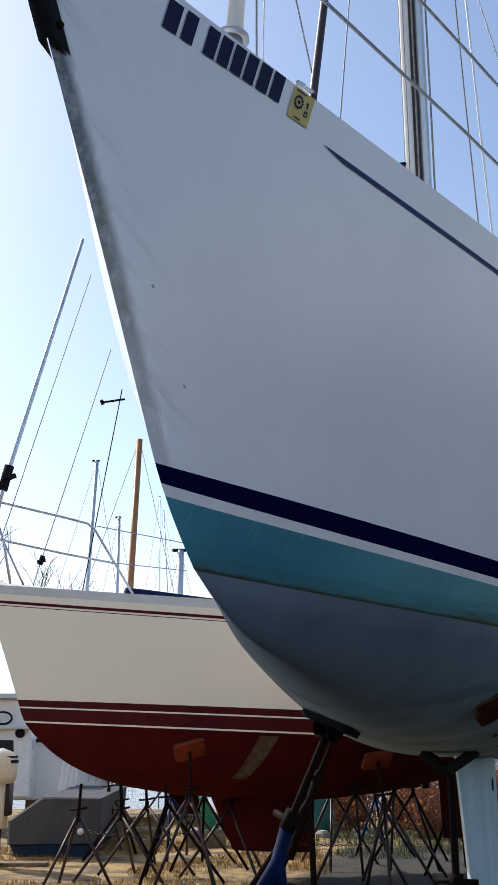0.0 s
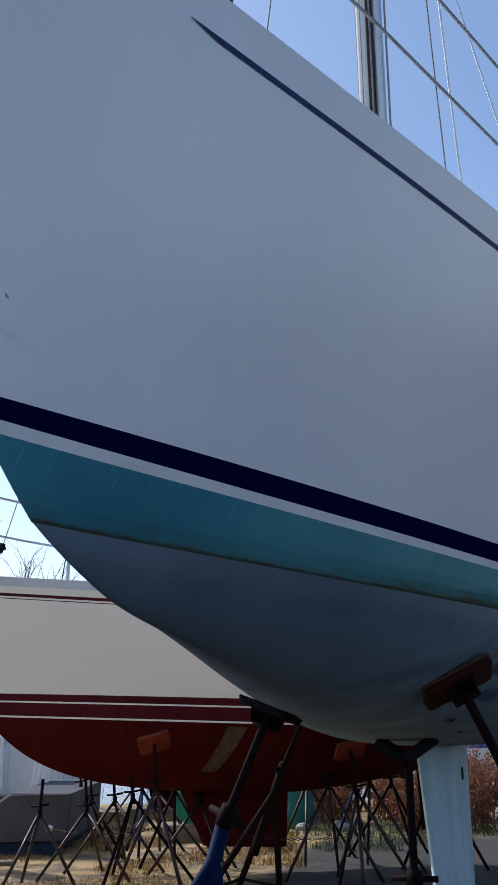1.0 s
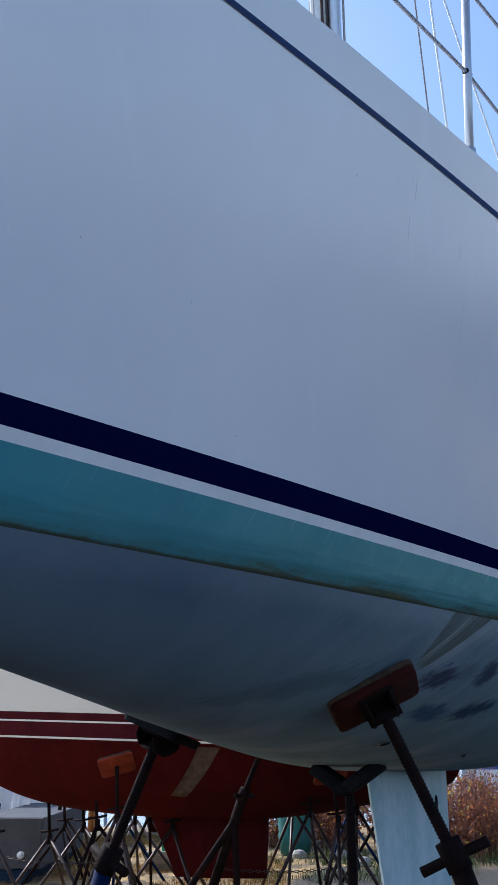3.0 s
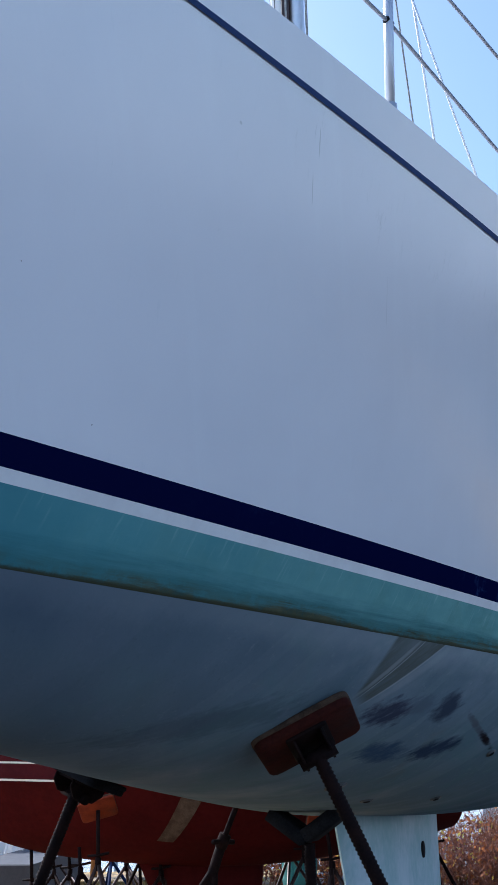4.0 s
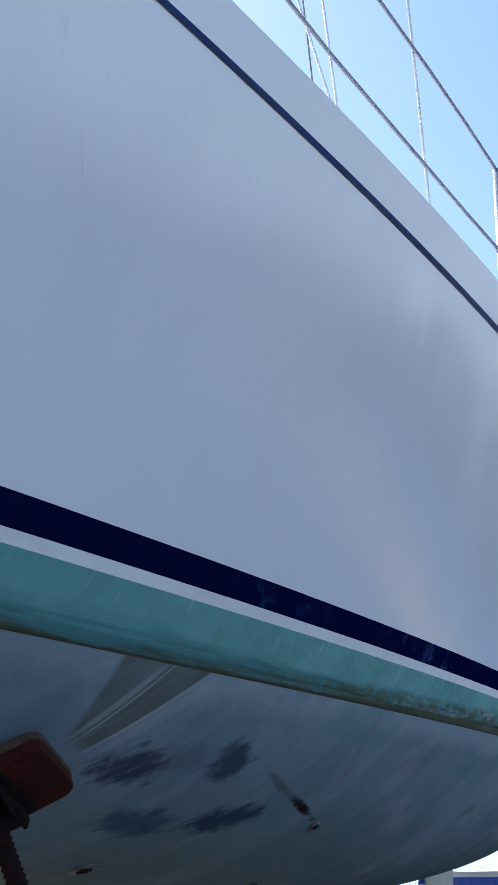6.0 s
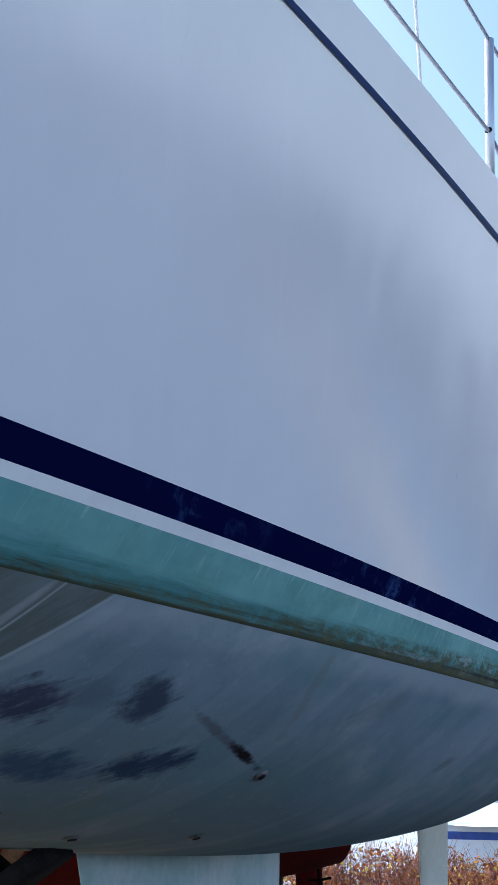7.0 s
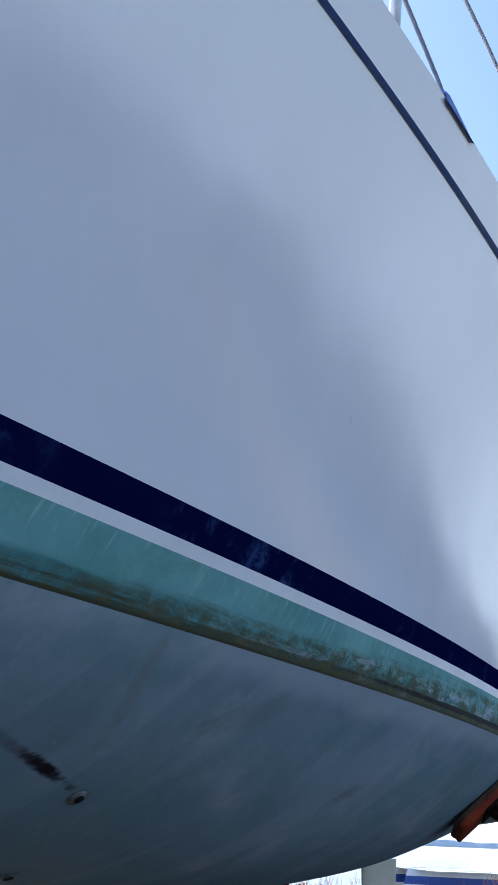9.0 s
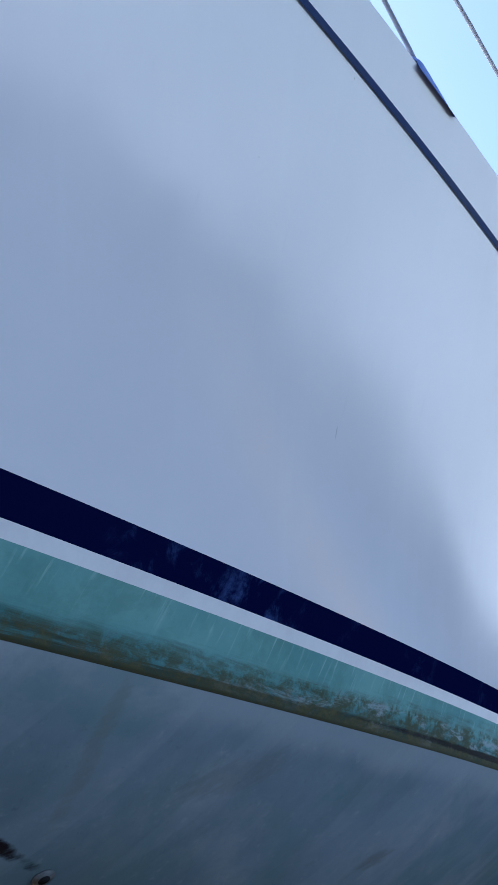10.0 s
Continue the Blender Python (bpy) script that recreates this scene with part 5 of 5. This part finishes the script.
part("roof", slab([(-4.5, 1.95), (-3.3, 1.95), (-3.3, 2.02), (-4.5, 2.02)], X, Z, Y, (0, 16.0, 0), 2.2, 0.02), CREAMDK, cb, smooth=False)
part("keel_block", block(-3.5, -2.8, 17.0, 17.3, 0.0, 0.45), WOODBLK, cb)
for cx in (-2.62, -2.48):
    sc = thing("hanging_cloth", "white cloth hanging beside a hauled-out boat", "cloth", "hanging cloths")
    rows_ = []
    for i in range(6):
        rows_.append([(cx - 0.06 - 0.02 * i + 0.03 * j + 0.01 * math.sin(j * 2.1 + i), 15.6 + 0.02 * math.cos(j * 2.5), 1.18 - 0.15 * i) for j in range(5)])
    part("cloth", grid(rows_), SAILW, sc)
db = thing("sailing_boat", "distant hauled-out boat with teal bottom and red keel", "sailing boat")
part("bottom", slab([(-2.3, 0.55), (-1.1, 0.42), (-0.5, 0.6), (-0.15, 1.1), (-0.15, 1.5), (-2.4, 1.5)], X, Z, Y, (0, 18.6, 0), 1.6, 0.05), TEAL, db, smooth=False)
part("topside", slab([(-2.4, 1.5), (-0.3, 1.5), (-0.25, 2.2), (-2.5, 2.3)], X, Z, Y, (0, 18.5, 0), 1.8, 0.05), WHITEG, db, smooth=False)
part("keel", slab([(-1.6, 0.98), (-0.75, 0.98), (-0.85, 0.05), (-1.35, 0.05)], X, Z, Y, (0, 19.2, 0), 0.2, 0.03), REDBOT, db, smooth=False)
gf = thing("boat_keel", "green painted fin keel of a hauled-out boat", "keel")
part("fin", slab([(-0.67, 14.50, 0.63)[0::2], (-0.56, 14.50, 0.63)[0::2], (-0.36, 14.50, 0.15)[0::2], (-0.59, 14.50, 0.13)[0::2]], X, Z, Y, (0, 14.5, 0), 0.12, 0.02), TARP, gf, smooth=False)
part("foot_block", block(-0.80, -0.30, 14.4, 14.7, 0.0, 0.22), WOODBLK, gf)
dr = thing("barrel", "teal plastic barrel standing by the shrubs", "barrel")
bx, by = 1.02, 16.2
part("body", grid([[(bx + r * math.cos(a), by + r * math.sin(a), z) for a in [2 * math.pi * k / 18 for k in range(19)]] for r, z in ((0.0, 0.0), (0.20, 0.01), (0.23, 0.25), (0.22, 0.28), (0.235, 0.45), (0.22, 0.62), (0.21, 0.86), (0.17, 0.90), (0.0, 0.90))]), TEAL, dr)
part("lid", tube([(bx, by, 0.895), (bx, by, 0.925)], 0.16, 16), BLACKM, dr)
# masts over the other boats
for a_, b_, r, mat, lab in (
    ((-3.80, 24.00, 4.20), (-3.67, 24.00, 7.69), 0.045, ALU, "grey-blue aluminium mast of a boat behind"),
    ((-2.32, 20.00, 3.76), (-2.21, 20.00, 7.11), 0.062, VARNISH, "varnished wooden mast of a boat behind"),
    ((-3.86, 30.00, 4.87), (-3.88, 30.00, 7.50), 0.045, ALU, "slim grey mast of a boat behind"),
    ((-1.77, 26.00, 4.42), (-1.76, 26.00, 5.85), 0.085, ALU, "thick grey mast of a boat behind"),
    ((-3.33, 38.00, 5.75), (-3.42, 38.00, 9.87), 0.02, ALU, "distant thin grey mast over the boats"),
    ((-3.18, 40.00, 5.97), (-3.43, 40.00, 9.74), 0.02, ALU, "distant thin grey mast over the boats"),
):
    ms = thing("mast", lab, "mast", "masts of boats behind")
    a_, b_ = Vector(a_), Vector(b_)
    foot_ = a_ + (a_ - b_) * (a_.z / (b_.z - a_.z))
    foot_.z = ground_z(foot_.x, foot_.y)
    part("spar", tube([foot_, a_, b_], r, 10), mat, ms)
    if mat is ALU:
        part("masthead", tube([b_ - X * r * 2.5, b_ + X * r * 1.5], r * 0.5, 6), BLACKM, ms)
    part("shroud", joined(tube([b_, foot_ + X * 1.6 + Z * 1.5], 0.006, 5), tube([b_, foot_ - X * 1.6 + Z * 1.5], 0.006, 5)), WIRE, ms)
sp = thing("mast", "thin wire and spreader aloft of a boat behind", "mast", "masts of boats behind")
a_, b_ = Vector((-3.31, 22.00, 5.93)), Vector((-2.86, 22.00, 8.83))
foot_ = a_ + (a_ - b_) * (a_.z / (b_.z - a_.z))
part("wire", tube([foot_, b_], 0.012, 6), BLACKM, sp)
part("spreader", joined(tube([(-3.31, 22.00, 8.52), (-2.79, 22.00, 8.60)], 0.025, 8), tube([(-3.33, 22.00, 8.51), (-3.26, 22.00, 8.54)], 0.06, 8)), BLACKM, sp)


# motor yacht hauled out on the far side
my = thing("motor_yacht", "white motor yacht with royal blue stripe and maroon bottom", "motor yacht")
M0, MD = Vector((6.0, 33.0, 0)), Vector((0.97, 0.24, 0)).normalized()
MN = Vector((MD.y, -MD.x, 0))
MG = ground_z(8.0, 34.0)


def at_my(u, w, z):
    return M0 + MD * u + MN * w + Vector((0, 0, z - 0.55))


def my_sheet(z0, z1, w0, w1, mat, nm, lab="", n=26, length=15.0):
    rows_ = []
    for z, w in ((z0, w0), ((z0 + z1) / 2, (w0 + w1) / 2 + 0.03), (z1, w1)):
        rows_.append([at_my(length * i / n + 0.3 * z * (1 - i / n), w * min(1, (0.25 + i / n * 3.2)), z) for i in range(n + 1)])
    back = [[at_my(length * i / n + 0.3 * z * (1 - i / n), -w * min(1, (0.25 + i / n * 3.2)), z) for i in range(n + 1)] for z, w in ((z0, w0), (z1, w1))]
    part(nm, joined(grid(rows_), grid(back)), mat, my, lab)


my_sheet(-0.75, 0.30, 0.9, 1.75, MAROON, "bottom", "maroon bottom")
my_sheet(0.30, 1.12, 1.75, 2.0, WHITEG, "topside", "white topsides")
my_sheet(1.12, 1.32, 2.0, 2.04, YBLUE, "stripe", "royal blue stripe")
my_sheet(1.32, 1.50, 2.04, 2.06, WHITEG, "bulwark")
part("deck", grid([[at_my(u, w, 1.48) for w in (-2, 0, 2)] for u in (0.6, 6, 14.9)]), WHITEG, my)
part("superstructure", slab([(2.9, 1.48), (4.4, 1.48), (4.2, 2.02), (3.7, 2.05), (3.3, 1.9)], MD, Z, MN, at_my(0, -1.2, 0), 2.6, 0.05), WHITEG, my, smooth=False)
for u in (3.35, 3.75, 4.1):
    part("window", slab(rounded(0.28, 0.2, 0.04, 3), MD, Z, MN, at_my(u, 1.4, 1.75), 0.02, 0.005), GLASS, my)
for u in (4.2, 5.1, 6.6):
    part("porthole", slab(rounded(0.34, 0.12, 0.05, 3), MD, Z, MN, at_my(u, 2.03, 1.22), 0.02, 0.005), GLASS, my)
part("caption_bar", slab(rounded(0.9, 0.07, 0.02, 2), MD, Z, MN, at_my(4.9, 1.93, 0.92), 0.02, 0.004), BLACKM, my)
for h in (1.62, 1.78, 1.94):
    part("rail", tube([at_my(4.6, 1.9, h), at_my(8.2, 1.95, h), at_my(11.0, 1.95, h)], 0.02, 6), WHITEG, my)
for u in (4.6, 5.1, 5.7, 6.3, 7.0, 7.7, 8.4, 9.2, 10.0, 11.0):
    part("rail_post", tube([at_my(u, 1.93, 1.48), at_my(u, 1.93, 1.95)], 0.018, 6), WHITEG, my)
for u in (3.0, 7.0, 11.0):
    gq = at_my(u, 0, 0)
    part("keel_post", tube([(gq.x, gq.y, ground_z(gq.x, gq.y) - 0.05), (gq.x, gq.y, -1.1)], 0.25, 8), WOODBLK, my)


# ---- plants ----
def shrub(label, seed, stems, leaves, height, wide):
    rng = random.Random(seed)
    sh = thing("shrub", label, "shrub", "autumn shrubs")
    bars, lv, lf = [], [], []
    for _ in range(stems):
        a, lean = rng.uniform(0, 2 * math.pi), rng.uniform(0.1, 1.0) * wide
        h = height * rng.uniform(0.55, 1.1)
        base = Vector((rng.uniform(-0.35, 0.35) * wide, rng.uniform(-0.35, 0.35) * wide, -0.05))
        pts = [base]
        for k in range(1, 5):
            t = k / 4
            pts.append(base + Vector((math.cos(a) * lean * t**1.4 + rng.uniform(-0.04, 0.04), math.sin(a) * lean * t**1.4 + rng.uniform(-0.04, 0.04), h * t * (1 - 0.22 * t * lean / wide))))
        bars.append(tube(pts, 0.007, 3, 0.35))
        for k in range(2, 5):
            for _ in range(2):
                d = Vector((rng.uniform(-1, 1), rng.uniform(-1, 1), rng.uniform(0, 0.8))) * rng.uniform(0.1, 0.28)
                bars.append(tube([pts[k - 1], pts[k - 1] + d * 0.6 + Z * 0.02, pts[k - 1] + d], 0.0035, 3, 0.5))
                for _ in range(max(1, leaves // (stems * 6))):
                    c = pts[k - 1] + d * rng.uniform(0.4, 1.1) + Vector((rng.gauss(0, 0.03), rng.gauss(0, 0.03), rng.gauss(0, 0.03)))
                    e, g = Vector((rng.uniform(-1, 1), rng.uniform(-1, 1), rng.uniform(-1, 1))).normalized(), Vector((rng.uniform(-1, 1), rng.uniform(-1, 1), rng.uniform(-1, 1)))
                    g = e.cross(g).normalized()
                    r = rng.uniform(0.018, 0.042)
                    i = len(lv)
                    lv += [c - e * r, c + g * r * 0.55 + e.cross(g) * r * 0.2, c + e * r, c - g * r * 0.55]
                    lf.append((i, i + 1, i + 2, i + 3))
    part("stem", joined(*bars), TWIG, sh)
    part("foliage", (lv, lf), LEAF, sh, smooth=False)
    return sh


kinds = [shrub("bare-stemmed shrub with rust-orange autumn leaves", 31 + i, 80, n, h, 0.75) for i, (n, h) in enumerate(((1000, 1.15), (1500, 1.0), (500, 1.25)))]
rng = random.Random(5)
spots = [(1.6 + 0.75 * i + rng.uniform(-0.2, 0.2), 16.6 + 0.12 * i + rng.uniform(-0.5, 0.5)) for i in range(13)] + [(1.9 + 0.95 * i + rng.uniform(-0.3, 0.3), 18.4 + rng.uniform(-0.5, 0.6)) for i in range(11)] + [(0.9, 17.2), (0.2, 18.2), (3.4, 15.4), (4.6, 15.6), (5.6, 15.8), (2.6, 15.7)]
for i, (x, y) in enumerate(spots):
    m = Matrix.LocRotScale((x, y, ground_z(x, y)), Euler((0, 0, rng.uniform(0, 6.28))), None)
    if i < 3:
        kinds[i].matrix_basis = m
    else:
        kinds[i % 3].copy and copy_thing(kinds[i % 3], m)

bt_ = thing("tree", "bare grey tree with fine branching twigs", "tree")
trng = random.Random(8)
twigs, trunk = [], []


def branch(p, d, length, r, depth):
    q = p + d * length
    (trunk if depth < 2 else twigs).append(tube([p, p + d * length * 0.5 + Vector((trng.uniform(-1, 1), trng.uniform(-1, 1), 0)) * length * 0.05, q], r, 5 if depth < 3 else 3, 0.65))
    if depth < 6:
        for _ in range(3 if depth < 4 else 2):
            e = (d + Vector((trng.uniform(-1, 1), trng.uniform(-1, 1), trng.uniform(-0.3, 0.6))) * 0.62).normalized()
            branch(p + d * length * trng.uniform(0.6, 1.0), e, length * trng.uniform(0.6, 0.8), r * 0.58, depth + 1)


branch(Vector((-7.2, 30.0, -3.0)), Vector((0.02, 0, 1)), 3.6, 0.16, 0)
part("trunk", joined(*trunk), BARK, bt_)
part("crown", joined(*twigs), BARK, bt_)


def tufts(name, label, n, box, mat, h, seed):
    rng_ = random.Random(seed)
    vs_, fs_ = [], []
    for _ in range(n):
        x, y = rng_.uniform(box[0], box[1]), rng_.uniform(box[2], box[3])
        if noise.noise(Vector((x * 0.8, y * 0.8, seed))) < -0.08:
            continue
        for _ in range(4):
            a, hh = rng_.uniform(0, 6.28), h * rng_.uniform(0.4, 1.2)
            lean = rng_.uniform(0.2, 1.0) * hh
            px, py = x + rng_.gauss(0, 0.02), y + rng_.gauss(0, 0.02)
            c, s = math.cos(a), math.sin(a)
            i = len(vs_)
            z = ground_z(px, py)
            vs_ += [(px - s * 0.004, py + c * 0.004, z - 0.01), (px + s * 0.004, py - c * 0.004, z - 0.01), (px + c * lean, py + s * lean, z + hh)]
            fs_.append((i, i + 1, i + 2))
    return tagged(part(name, (vs_, fs_), mat, smooth=False), label, "grass", kind="stuff")


tufts("grass", "dry straw-coloured grass on the boatyard ground", 16000, (-4.5, 0.9, 10.3, 19.0), STRAW, 0.055, 3)
tufts("weeds", "low green weeds along the shrub bank", 2600, (0.5, 8.0, 13.2, 16.4), MOSSY, 0.15, 4)
rr = random.Random(12)
for _ in range(26):
    x, y, r = rr.uniform(0.8, 8.0), rr.uniform(14.8, 18.6), rr.uniform(0.06, 0.2)
    rk = tagged(part("rock", grid([[(x + r * math.cos(a) * math.sin(b) * (1 + 0.25 * noise.noise(Vector((a, b, x)))), y + r * math.sin(a) * math.sin(b), ground_z(x, y) + r * 0.7 * math.cos(b) + r * 0.3) for a in [2 * math.pi * k / 8 for k in range(9)]] for b in [math.pi * k / 5 for k in range(6)]]), ROCK, smooth=False), "pale grey rock among the shrubs", "rock", "rocks")
pl = tagged(part("plank", block(-2.95, -2.30, 12.55, 12.72, 0.0, 0.04), WOODBLK), "pale weathered plank lying on the grass", "plank")
